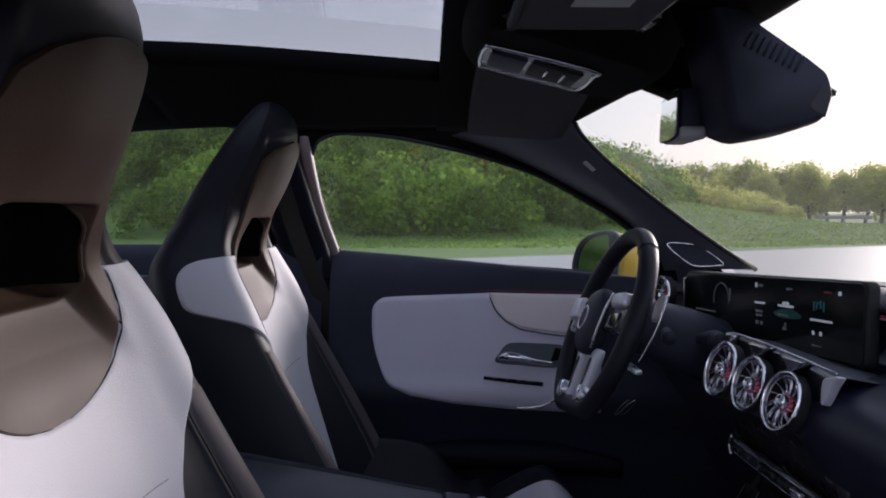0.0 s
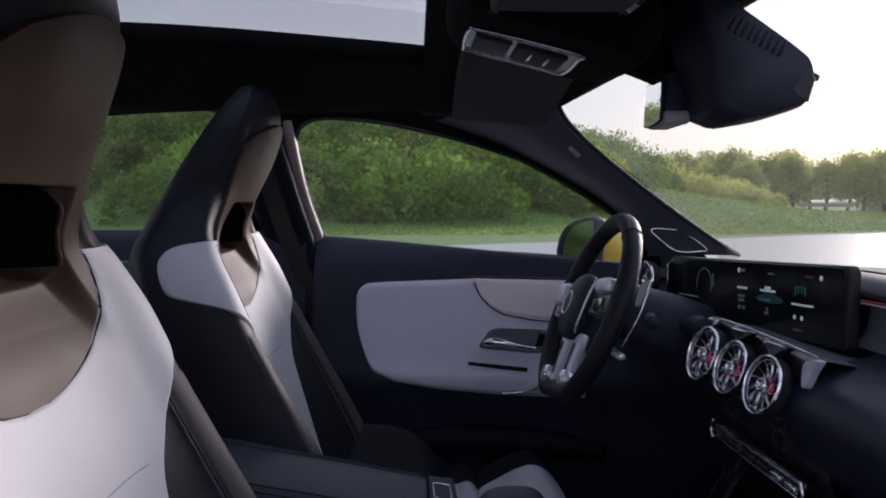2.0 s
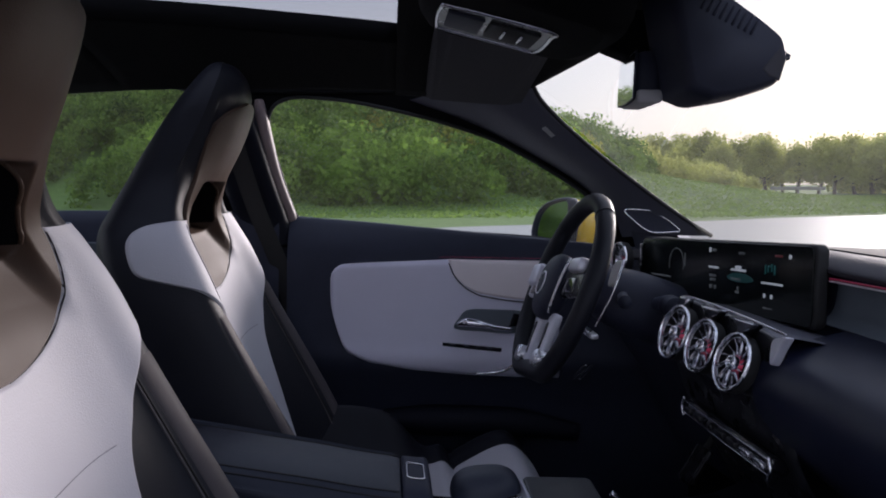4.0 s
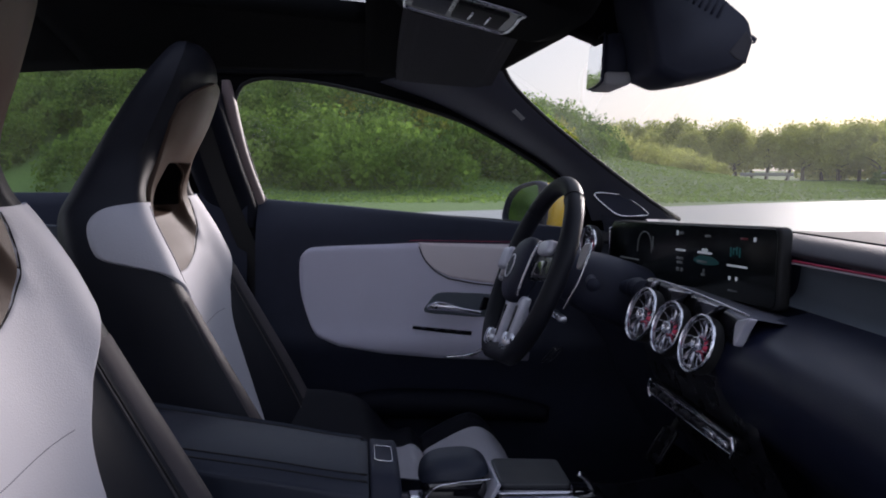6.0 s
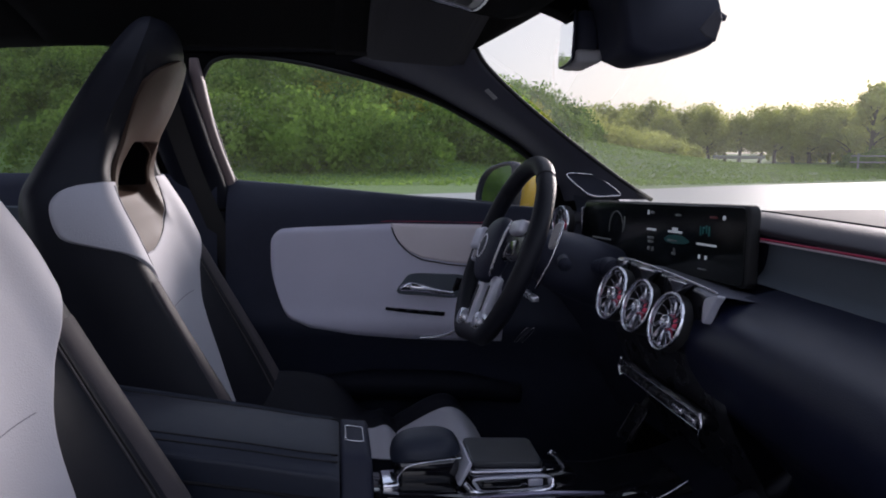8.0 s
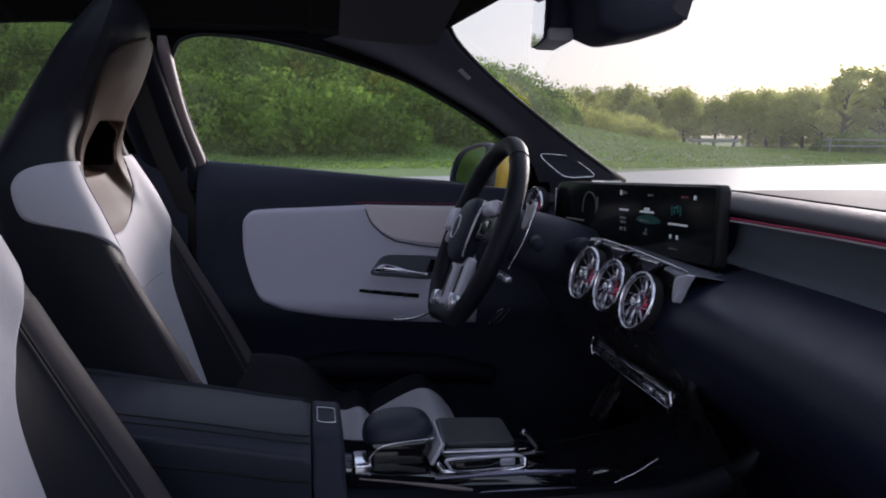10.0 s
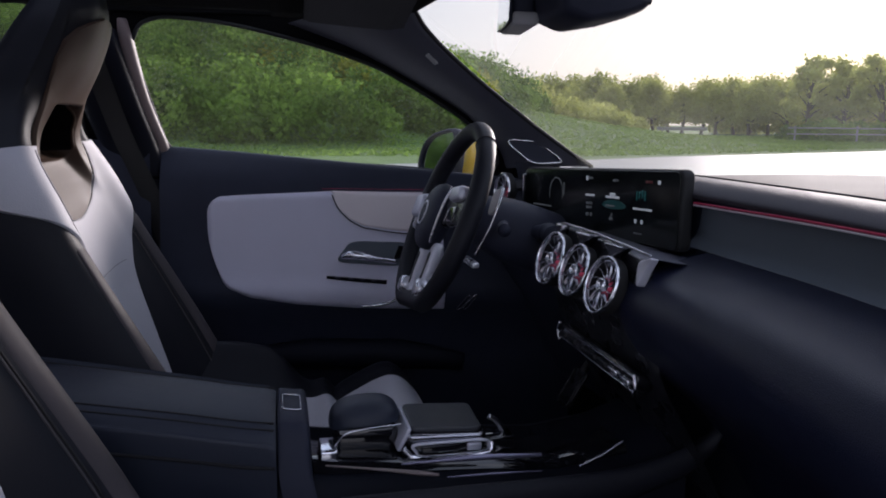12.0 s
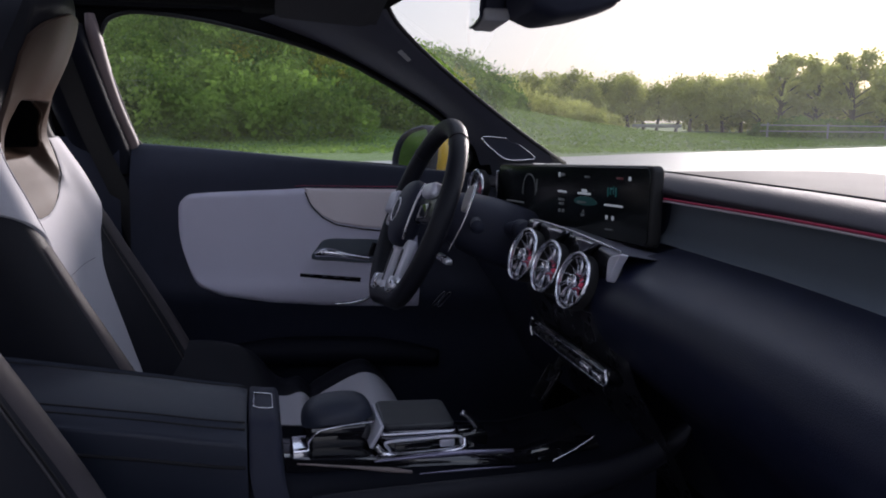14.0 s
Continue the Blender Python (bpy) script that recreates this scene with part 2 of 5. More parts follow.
def lathe(profile, n=48, m=None):
    """A solid of revolution about the local y axis from (radius, depth) pairs."""
    a = np.linspace(0, 2 * math.pi, n, endpoint=False)
    pr = np.array(profile, float)
    P = np.stack([pr[:, None, 0] * np.cos(a), np.repeat(pr[:, 1:2], n, 1), pr[:, None, 0] * np.sin(a)], -1)
    me = grid(P, closed_v=True)
    if m:
        me.transform(m)
    return me


def plate(outline, depth, bevel=0.002, holes=(), axes=(1, 2), n=0):
    """A plate with rounded edges from a closed outline in two axes (default y, z), thick along the third."""
    cu = bpy.data.curves.new("plate", "CURVE")
    cu.dimensions, cu.fill_mode = "2D", "BOTH"
    cu.extrude, cu.bevel_depth, cu.bevel_resolution = max(depth / 2 - bevel, 0), bevel, 2
    cu.offset = -bevel
    for ring in (outline, *holes):
        pts = spline(ring, n, True) if n else np.array(ring, float)
        sp = cu.splines.new("POLY")
        sp.points.add(len(pts) - 1)
        for q, (a, b) in zip(sp.points, pts):
            q.co = (a, b, 0, 1)
        sp.use_cyclic_u = True
    ob = bpy.data.objects.new("plate", cu)
    me = bpy.data.meshes.new_from_object(ob)
    bpy.data.objects.remove(ob)
    bpy.data.curves.remove(cu)
    third = 3 - axes[0] - axes[1]
    co = np.zeros(len(me.vertices) * 3)
    me.vertices.foreach_get("co", co)
    co = co.reshape(-1, 3)
    q = np.zeros_like(co)
    q[:, axes[0]], q[:, axes[1]], q[:, third] = co[:, 0], co[:, 1], co[:, 2]
    me.vertices.foreach_set("co", q.ravel())
    if (axes[0], axes[1]) in ((0, 2), (1, 0), (2, 1)):
        me.flip_normals()
    me.update()
    return me


def bend(me, f):
    """Moves every vertex of a mesh by a function of its place."""
    for v in me.vertices:
        v.co = f(v.co)
    me.update()
    return me


def step(a, b, x):
    t = np.clip((np.asarray(x, float) - a) / (b - a), 0, 1)
    return t * t * (3 - 2 * t)


def rrect(w, h, r, n=6):
    """Outline of a rectangle with rounded corners."""
    out = []
    for sx, sy, a0 in ((1, 1, 0), (-1, 1, 90), (-1, -1, 180), (1, -1, 270)):
        for k in range(n):
            a = radians(a0 + 90 * k / (n - 1))
            out.append((sx * (w / 2 - r) + r * math.cos(a), sy * (h / 2 - r) + r * math.sin(a)))
    return out


# ---- outdoors: one ground sheet, paved in front, rising to an overgrown bank ----
def bank(x, y):
    """Height of the ground at (x, y)."""
    top = np.interp(y, [-60, -10, 4, 12, 18, 26, 36], [11.0, 10.0, 7.0, 4.2, 2.2, 0.6, 0.0])
    return top * step(-26, -60, x)


def ground_material():
    m = material("ground", (0.3, 0.3, 0.3), 0.9)
    nodes, links = m.node_tree.nodes, m.node_tree.links
    p = nodes["Principled BSDF"]
    p.inputs["Specular IOR Level"].default_value = 0.25
    tc = nodes["Texture Coordinate"]
    n1, n2, n3 = (nodes.new("ShaderNodeTexNoise") for _ in range(3))
    for n, s in ((n1, 0.12), (n2, 3.0), (n3, 60.0)):
        n.inputs["Scale"].default_value, n.inputs["Detail"].default_value = s, 6
        links.new(tc.outputs["Object"], n.inputs["Vector"])
    grass = nodes.new("ShaderNodeMix")
    grass.data_type = "RGBA"
    grass.inputs[6].default_value, grass.inputs[7].default_value = (0.065, 0.125, 0.026, 1), (0.120, 0.200, 0.044, 1)
    links.new(n2.outputs["Fac"], grass.inputs[0])
    tar = nodes.new("ShaderNodeMix")
    tar.data_type = "RGBA"
    tar.inputs[6].default_value, tar.inputs[7].default_value = (0.28, 0.275, 0.265, 1), (0.36, 0.35, 0.335, 1)
    links.new(n3.outputs["Fac"], tar.inputs[0])
    # the paved area ends along a slightly wavering line
    sep = nodes.new("ShaderNodeSeparateXYZ")
    links.new(tc.outputs["Object"], sep.inputs["Vector"])
    k = nodes.new("ShaderNodeMath")
    k.operation = "MULTIPLY_ADD"
    k.inputs[1].default_value = 0.45
    links.new(sep.outputs["Y"], k.inputs[0])
    links.new(sep.outputs["X"], k.inputs[2])
    w = nodes.new("ShaderNodeMath")
    w.operation = "MULTIPLY_ADD"
    w.inputs[1].default_value = 2.0
    links.new(n1.outputs["Fac"], w.inputs[0])
    links.new(k.outputs[0], w.inputs[2])
    edge = nodes.new("ShaderNodeMapRange")
    edge.inputs["From Min"].default_value, edge.inputs["From Max"].default_value = -15.6, -15.0
    links.new(w.outputs[0], edge.inputs["Value"])
    both = nodes.new("ShaderNodeMix")
    both.data_type = "RGBA"
    links.new(edge.outputs["Result"], both.inputs[0])
    links.new(grass.outputs[2], both.inputs[6])
    links.new(tar.outputs[2], both.inputs[7])
    links.new(both.outputs[2], p.inputs["Base Color"])
    rr = nodes.new("ShaderNodeMapRange")
    rr.inputs["To Min"].default_value, rr.inputs["To Max"].default_value = 0.95, 0.50
    links.new(edge.outputs["Result"], rr.inputs["Value"])
    links.new(rr.outputs["Result"], p.inputs["Roughness"])
    b = nodes.new("ShaderNodeBump")
    b.inputs["Distance"].default_value = 0.05
    bs = nodes.new("ShaderNodeMapRange")
    bs.inputs["To Min"].default_value, bs.inputs["To Max"].default_value = 0.6, 0.03
    links.new(edge.outputs["Result"], bs.inputs["Value"])
    links.new(bs.outputs["Result"], b.inputs["Strength"])
    links.new(n2.outputs["Fac"], b.inputs["Height"])
    links.new(b.outputs["Normal"], p.inputs["Normal"])
    return m


gx = np.concatenate([[-2500, -900, -400, -200, -130], np.linspace(-100, -14, 60), [-8, 0, 20, 80, 300, 900, 2500]])
gy = np.concatenate([[-2500, -900, -300, -150], np.linspace(-90, 90, 70), [150, 300, 900, 2500]])
GX, GY = np.meshgrid(gx, gy, indexing="ij")
ground = part("ground", grid(np.stack([GX, GY, bank(GX, GY)], -1)), ground_material())
tagged(ground, "pale paved apron meeting a mown grass bank", "ground", kind="structure")


def leaf_material(name, low, high):
    m = material(name, high, 0.75)
    nodes, links = m.node_tree.nodes, m.node_tree.links
    p = nodes["Principled BSDF"]
    p.inputs["Specular IOR Level"].default_value = 0.12
    geo = nodes.new("ShaderNodeNewGeometry")
    tc = nodes["Texture Coordinate"]
    n = nodes.new("ShaderNodeTexNoise")
    n.inputs["Scale"].default_value, n.inputs["Detail"].default_value = 0.35, 5
    links.new(tc.outputs["Object"], n.inputs["Vector"])
    add = nodes.new("ShaderNodeMath")
    add.operation = "MULTIPLY_ADD"
    add.inputs[1].default_value = 0.35
    links.new(geo.outputs["Random Per Island"], add.inputs[0])
    half = nodes.new("ShaderNodeMapRange")
    half.inputs["From Min"].default_value, half.inputs["From Max"].default_value = 0.3, 0.7
    half.inputs["To Max"].default_value = 0.7
    links.new(n.outputs["Fac"], half.inputs["Value"])
    links.new(half.outputs["Result"], add.inputs[2])
    mx = nodes.new("ShaderNodeMix")
    mx.data_type = "RGBA"
    mx.inputs[6].default_value, mx.inputs[7].default_value = (*low, 1), (*high, 1)
    links.new(add.outputs[0], mx.inputs[0])
    links.new(mx.outputs[2], p.inputs["Base Color"])
    tl, both = nodes.new("ShaderNodeBsdfTranslucent"), nodes.new("ShaderNodeMixShader")
    links.new(mx.outputs[2], tl.inputs["Color"])
    both.inputs["Fac"].default_value = 0.55
    links.new(p.outputs["BSDF"], both.inputs[1])
    links.new(tl.outputs["BSDF"], both.inputs[2])
    links.new(both.outputs["Shader"], nodes["Material Output"].inputs["Surface"])
    return m


LEAF = leaf_material("bush_leaves", (0.025, 0.068, 0.013), (0.250, 0.395, 0.062))
# yellow leaf colour that carries the low sun's glow
GLOWLEAF = leaf_material("sun_glow_leaves", (0.12, 0.17, 0.018), (0.46, 0.48, 0.055))
# far leaf colours lifted: haze and backlight are put into them
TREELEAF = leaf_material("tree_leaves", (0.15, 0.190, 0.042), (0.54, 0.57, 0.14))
HAZELEAF = leaf_material("hazy_tree_leaves", (0.33, 0.36, 0.085), (0.74, 0.75, 0.23))
BARK = material("bark", (0.10, 0.085, 0.07), 0.9, vary=0.4, scale=3)
rng = np.random.default_rng(7)


def leaf_cloud(centres, normals, size):
    """Bent leaf sprays: two triangles each, folded along the middle."""
    n = len(centres)
    a = rng.normal(size=(n, 3))
    nrm = normals + 0.75 * rng.normal(size=(n, 3))
    nrm /= np.linalg.norm(nrm, axis=1, keepdims=True)
    u = np.cross(nrm, a)
    u /= np.linalg.norm(u, axis=1, keepdims=True)
    v = np.cross(nrm, u)
    s = (size * rng.uniform(0.55, 1.35, n))[:, None]
    V = np.stack([centres - u * s, centres + v * s * 0.6 - nrm * s * 0.25, centres + u * s, centres - v * s * 0.6 - nrm * s * 0.25], 1)
    me = bpy.data.meshes.new("leaves")
    me.vertices.add(4 * n)
    me.vertices.foreach_set("co", V.ravel())
    me.loops.add(6 * n)
    me.loops.foreach_set("vertex_index", (4 * np.arange(n)[:, None] + np.array([0, 1, 2, 0, 2, 3])).ravel())
    me.polygons.add(2 * n)
    me.polygons.foreach_set("loop_start", 3 * np.arange(2 * n))
    me.update(calc_edges=True)
    return me


def bushes(spots, clumps, per, size, height=1.0):
    """Leaf sprays on the clumps of many bush crowns; spots are (x, y, radius)."""
    c, nr = [], []
    for x, y, r in spots:
        base = np.array([x, y, float(bank(x, y)) + r * 0.08 * height])
        for _ in range(clumps):
            d = rng.normal(size=3)
            d[2] = abs(d[2]) * 1.1
            d /= np.linalg.norm(d)
            rad = r * rng.uniform(0.24, 0.46)
            q = rng.normal(size=(per, 3))
            q /= np.linalg.norm(q, axis=1, keepdims=True)
            q[(q @ d) < -0.2] *= -1
            c.append(base + (d * (r - 0.5 * rad)) * [1, 1, height] + q * rad * rng.uniform(0.6, 1.15, (per, 1)) * [1, 1, 1.25])
            nr.append(q)
    return leaf_cloud(np.concatenate(c), np.concatenate(nr), size)


def scatter(count, x0, x1, y0, y1, radius, keep=lambda x, y: True):
    """Places and radii of bushes in a stretch of the ground."""
    spots = []
    while len(spots) < count:
        x, y = rng.uniform(x0, x1), rng.uniform(y0, y1)
        if keep(x, y):
            spots.append((x, y, radius * rng.uniform(0.55, 1.5)))
    return spots


def from_doorway(azimuth, far):
    """A place far metres off, azimuth degrees forward of the car's left-hand side."""
    return 1.0 - far * math.cos(radians(azimuth)), far * math.sin(radians(azimuth))


def bank_end(x):
    """Where along y the bushes of the bank stop."""
    return 6.6 + 0.46 * (-31.5 - x)


hedge = part("bank_bushes", bushes(scatter(1050, -64, -29, -50, 21, 1.6, lambda x, y: y < bank_end(x)), 13, 46, 0.125), LEAF)
tagged(hedge, "dense green bushes covering the grassy bank", "bushes", kind="stuff")
# bushes coloured yellow where the sun glow lies on the bank
sunlit = part("bank_glow_bushes", bushes(scatter(260, -51, -37, -1, 12, 1.1, lambda x, y: y < bank_end(x) and bank(x, y) > 1.6), 11, 44, 0.12), GLOWLEAF)
tagged(sunlit, "shrubs high on the bank, sun glow put in as yellow-green", "bushes", kind="stuff")
fringe = part("bank_edge_bushes", bushes(scatter(120, -68, -32, 5, 30, 0.8, lambda x, y: -1.5 < y - bank_end(x) < 2.5), 9, 30, 0.12), LEAF)
tagged(fringe, "low scrub thinning out along the end of the bank", "bushes", kind="stuff")
crest = []
for k in range(90):
    az = rng.uniform(14.5, 26.5)
    far = rng.uniform(66, 78)
    x, y = from_doorway(az, far)
    crest.append((x, y, max(0.7, float(np.interp(az, [15, 20, 23, 25, 27], [2.6, 2.4, 2.0, 1.5, 0.9])) * rng.uniform(0.6, 1.1))))
# crest shrubs share the leaf colour paled for haze and backlight
crest_bushes = part("crest_bushes", bushes(crest, 12, 40, 0.15), HAZELEAF)
tagged(crest_bushes, "light green shrubs where the bank runs out", "bushes", kind="stuff")


def tufts(n):
    """Grass sprays standing on the mown bank."""
    x, y = rng.uniform(-70, -22, n), rng.uniform(-30, 60, n)
    keep = (x + 0.45 * y < -17.5) & (y > 4 + 0.46 * (-31.5 - x) * (x < -31.5) - 9 * (x > -31.5))
    x, y = x[keep], y[keep]
    c = np.stack([x, y, bank(x, y) + 0.03], -1)
    return leaf_cloud(c, np.tile([0.6, -0.1, 0.8], (len(c), 1)), 0.09)


GRASSLEAF = leaf_material("grass_blades", (0.140, 0.215, 0.048), (0.225, 0.34, 0.080))
turf = part("grass_tufts", tufts(90000), GRASSLEAF)
tagged(turf, "short uneven grass on the bank", "grass", kind="stuff")


def tree(height, spread, seed, leaf, label, low=0.12, clumps=20, open_crown=0.0):
    """Tapered trunk, forking limbs, crown of leaf sprays in uneven clumps."""
    r = np.random.default_rng(seed)
    t = thing("tree", label, "tree", "trees beyond the field")
    top = np.array([r.normal(0, 0.3), r.normal(0, 0.3), height * 0.8])
    part("trunk", tube([(0, 0, -0.2), tuple(top * 0.5 + [0.2, 0.12, 0]), tuple(top)], [0.22, 0.14, 0.04], 8, 7), BARK, t)
    c, nr = [], []
    for k in range(clumps):
        a, up = 2.4 * k + r.uniform(-0.5, 0.5), low + (0.93 - low) * (k + r.uniform(0, 0.8)) / clumps
        out = spread * (0.25 + 0.75 * math.sin(math.pi * min(1.0, 0.25 + 0.72 * up))) * r.uniform(0.35, 0.8)
        base = top * min(0.95, up * 0.85)
        tip = np.array([base[0] + math.cos(a) * out, base[1] + math.sin(a) * out, height * up])
        part("limb", tube([tuple(base), tuple((base + tip) / 2 + [0, 0, 0.2]), tuple(tip)], [0.07, 0.045, 0.015], 6, 5), BARK, t)
        rad = spread * r.uniform(0.22, 0.42) * (1 - 0.4 * open_crown)
        n = 280
        d = r.normal(size=(n, 3))
        d /= np.linalg.norm(d, axis=1, keepdims=True)
        c.append(tip + d * rad * np.abs(r.normal(0.75, 0.38, (n, 1))) * [1, 1, 0.75])
        nr.append(d)
    part("crown", leaf_cloud(np.concatenate(c), np.concatenate(nr), 0.17), leaf, t)
    return t


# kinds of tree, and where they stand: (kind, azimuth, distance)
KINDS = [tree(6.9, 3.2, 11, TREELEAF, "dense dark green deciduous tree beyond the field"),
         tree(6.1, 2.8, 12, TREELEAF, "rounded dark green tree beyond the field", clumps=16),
         tree(6.2, 3.0, 13, HAZELEAF, "yellow-green tree, haze and backlight put in as pale leaves", low=0.30),
         tree(5.2, 2.6, 14, HAZELEAF, "smaller green tree, haze put in as pale leaves", low=0.28, clumps=15),
         tree(6.9, 3.4, 15, HAZELEAF, "tall open-crowned tree with spreading branches", low=0.30, clumps=17, open_crown=1.0)]
STAND = [(0, 19.4, 96), (1, 20.8, 92), (0, 22.2, 97), (0, 23.8, 93), (1, 25.2, 95), (0, 26.4, 99), (1, 18.2, 94), (2, 17.0, 90), (3, 15.6, 86),
         (2, 27.4, 92), (3, 28.4, 101), (3, 29.3, 90), (2, 30.6, 94), (3, 31.6, 88), (2, 32.8, 92), (3, 33.8, 86), (2, 35.0, 90), (3, 36.0, 84),
         (4, 37.4, 72), (1, 38.6, 80), (4, 39.6, 76), (0, 40.6, 84), (4, 41.8, 70), (2, 43.2, 78), (0, 44.8, 80), (2, 47.0, 76), (3, 50.0, 74), (2, 54.0, 72), (0, 59.0, 74),
         (3, 21.5, 88), (3, 24.4, 86), (2, 34.0, 99), (1, 33.6, 106), (0, 36.4, 102)]
first_of = {}
for k, (kind, az, far) in enumerate(STAND):
    m = pose(*from_doorway(az, far), 0, 0, 0, 67 * k)
    if kind in first_of:
        copy_thing(KINDS[kind], m)
    else:
        first_of[kind] = True
        KINDS[kind].matrix_basis = m
low_growth = [(*from_doorway(az, rng.uniform(98, 112)), 1.7 * rng.uniform(0.5, 1.3)) for az in rng.uniform(17, 60, 165) if not (22.6 < az < 23.6 or 26.0 < az < 31.6)]
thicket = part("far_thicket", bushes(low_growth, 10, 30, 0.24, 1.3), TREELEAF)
tagged(thicket, "dark undergrowth below the far trees", "bushes", kind="stuff")

rail = thing("guard_rail", "pale metal guard rail at the far side of the field", "guard rail", at=(-63, 36, 0))
part("beam", box((0.08, 5.0, 0.3), (0, 0, 0.72), 0.02), FENCE, rail)
for k in range(3):
    part("post", box((0.1, 0.1, 0.75), (0.08, -2.0 + 2 * k, 0.37), 0.01), FENCE, rail)

hedge_low = part("field_hedge", bushes(scatter(60, -52, -46, 37, 66, 0.95), 9, 30, 0.15, 0.9), LEAF)
tagged(hedge_low, "low clipped hedge behind the pale streaks", "hedge", kind="stuff")
# rails added in place of pale streak reflections on the windscreen
fence = thing("reflection_rails", "pale rails standing for streaks reflected in the windscreen", "fence", at=(-44, 48, 0))
for z in (0.55, 0.95):
    part("rail", box((0.05, 30.0, 0.09), (0, 0, z), 0.01), FENCE, fence)
for k in range(7):
    part("post", box((0.10, 0.10, 1.1), (-0.06, -14.4 + 4.8 * k, 0.55), 0.01), FENCE, fence)


# ---- front seats ----
SEAT_Z = [0.46, 0.54, 0.62, 0.70, 0.78, 0.86, 0.92, 0.97, 1.01, 1.06, 1.12, 1.18, 1.225, 1.25, 1.258]
SEAT_MID = [-0.17, -0.19, -0.215, -0.24, -0.266, -0.296, -0.315, -0.325, -0.318, -0.288, -0.255, -0.234, -0.235, -0.250, -0.266]
SEAT_WING = [0.12, 0.112, 0.098, 0.080, 0.062, 0.050, 0.042, 0.026, 0.004, -0.016, -0.028, -0.034, -0.030, -0.018, -0.006]
SEAT_HALF = [0.235, 0.245, 0.252, 0.252, 0.250, 0.247, 0.240, 0.222, 0.185, 0.150, 0.140, 0.133, 0.108, 0.070, 0.02]
SEAT_DEEP = [0.10, 0.11, 0.12, 0.125, 0.125, 0.12, 0.115, 0.11, 0.105, 0.113, 0.112, 0.094, 0.062, 0.030, 0.008]


def seat_rings():
    rows = []
    for z, y, b, w, d in zip(SEAT_Z, SEAT_MID, SEAT_WING, SEAT_HALF, SEAT_DEEP):
        half = [(0, y), (0.35 * w, y + 0.08 * b), (0.62 * w, y + 0.5 * b), (0.82 * w, y + b), (0.96 * w, y + (0.75 if b > 0 else 1.45) * b - 0.06 * d),
                (1.01 * w, y - 0.4 * d), (0.97 * w, y - 0.8 * d), (0.65 * w, y - d - 0.01), (0, y - d - 0.02)]
        ring = half + [(-x, yy) for x, yy in half[-2:0:-1]]
        rows.append([(x, yy, z) for x, yy in ring])
    return np.array(rows)


RINGS = seat_rings()


def slot_place(s, v):
    """Below 1 inside the rounded belt slot of the neck."""
    half = np.interp(v, [0.94, 1.0, 1.05], [1.42, 1.44, 1.62])
    return ((np.abs(s) / half) ** 5 + (np.abs(v - 1.003) / 0.042) ** 5) ** 0.2


def seat_surface(s, v, lift=0.0, recess=1.0, scooped=1.0):
    """Points of the seat back at ring place s (0: front middle, +-3: bolster crest, 8: rear) and height v in metres."""
    def raw(s, v):
        vi = np.interp(v, SEAT_Z, np.arange(len(SEAT_Z)))
        r = crom(RINGS, vi.ravel())
        out = np.empty((r.shape[0], 3))
        st = s.ravel() % 16
        i = np.floor(st).astype(int)
        f = (st - i)[:, None]
        k = np.arange(len(st))
        a, b, c, d = (r[k, (i + j) % 16] for j in (-1, 0, 1, 2))
        out = 0.5 * (2 * b + (c - a) * f + (2 * a - 5 * b + 4 * c - d) * f ** 2 + (3 * b - a - 3 * c + d) * f ** 3)
        return out
    s, v = np.broadcast_arrays(np.asarray(s, float), np.asarray(v, float))
    p = raw(s, v)
    du, dv = raw(s + 0.02, v) - raw(s - 0.02, v), raw(s, np.minimum(v + 0.003, 1.2575)) - raw(s, v - 0.003)
    n = np.cross(dv, du)
    n /= np.linalg.norm(n, axis=1, keepdims=True) + 1e-12
    sw = np.where(s > 8, s - 16, s).ravel()
    vv = v.ravel()
    inside = step(1.05, 0.90, slot_place(sw, vv)) * step(0.950, 0.990, vv)          # belt slot through the neck
    side = np.interp(vv, [0.88, 0.93, 0.985, 1.05], [2.05, 1.74, 1.46, 1.66])
    scoop = step(0.872, 0.99, vv) * step(side + 0.12, side - 0.40, np.abs(sw)) * step(1.056, 1.046, vv) * scooped     # the neck falls back into the slot
    p = p + n * (np.broadcast_to(lift, s.shape).ravel() - 0.040 * recess * inside - 0.022 * scoop)[:, None]
    return p.reshape(*s.shape, 3)


def seat_panel(lo, hi, edge, nu, nv, lift=0.004, under=False, recess=1.0):
    """An upholstered panel on the seat back between heights lo and hi, out to ring place edge(v), its rim rolled under."""
    v = lo + (hi - lo) * (0.5 - 0.5 * np.cos(np.linspace(0, math.pi, nv)))
    u = np.sin(np.linspace(-1, 1, nu) * math.pi / 2)
    e = edge(v)
    S = e[:, None] * u[None]
    rim = step(1.0, 0.955, np.abs(u))[None] * (step(0, 0.02, np.linspace(0, 1, nv)) * step(1, 0.98, np.linspace(0, 1, nv)))[:, None]
    off = lift * rim - 0.002 * (1 - rim)
    if under:
        off = off - 0.014 * step(0.02, 0.22, neck_edge(v)[:, None] - np.abs(S))
    return grid(seat_surface(S, np.repeat(v[:, None], nu, 1), off, recess))


WHITE_EDGE = spline(list(zip([0.50, 0.62, 0.74, 0.80, 0.842, 0.862, 0.885, 0.900, 0.915, 0.95, 0.972, 0.984, 0.990],
                             [1.3, 1.40, 1.62, 2.15, 2.78, 3.15, 3.9, 4.6, 5.1, 5.25, 5.15, 4.8, 4.0])), 120)


def white_edge(v):
    return np.interp(v, WHITE_EDGE[:, 0], WHITE_EDGE[:, 1])


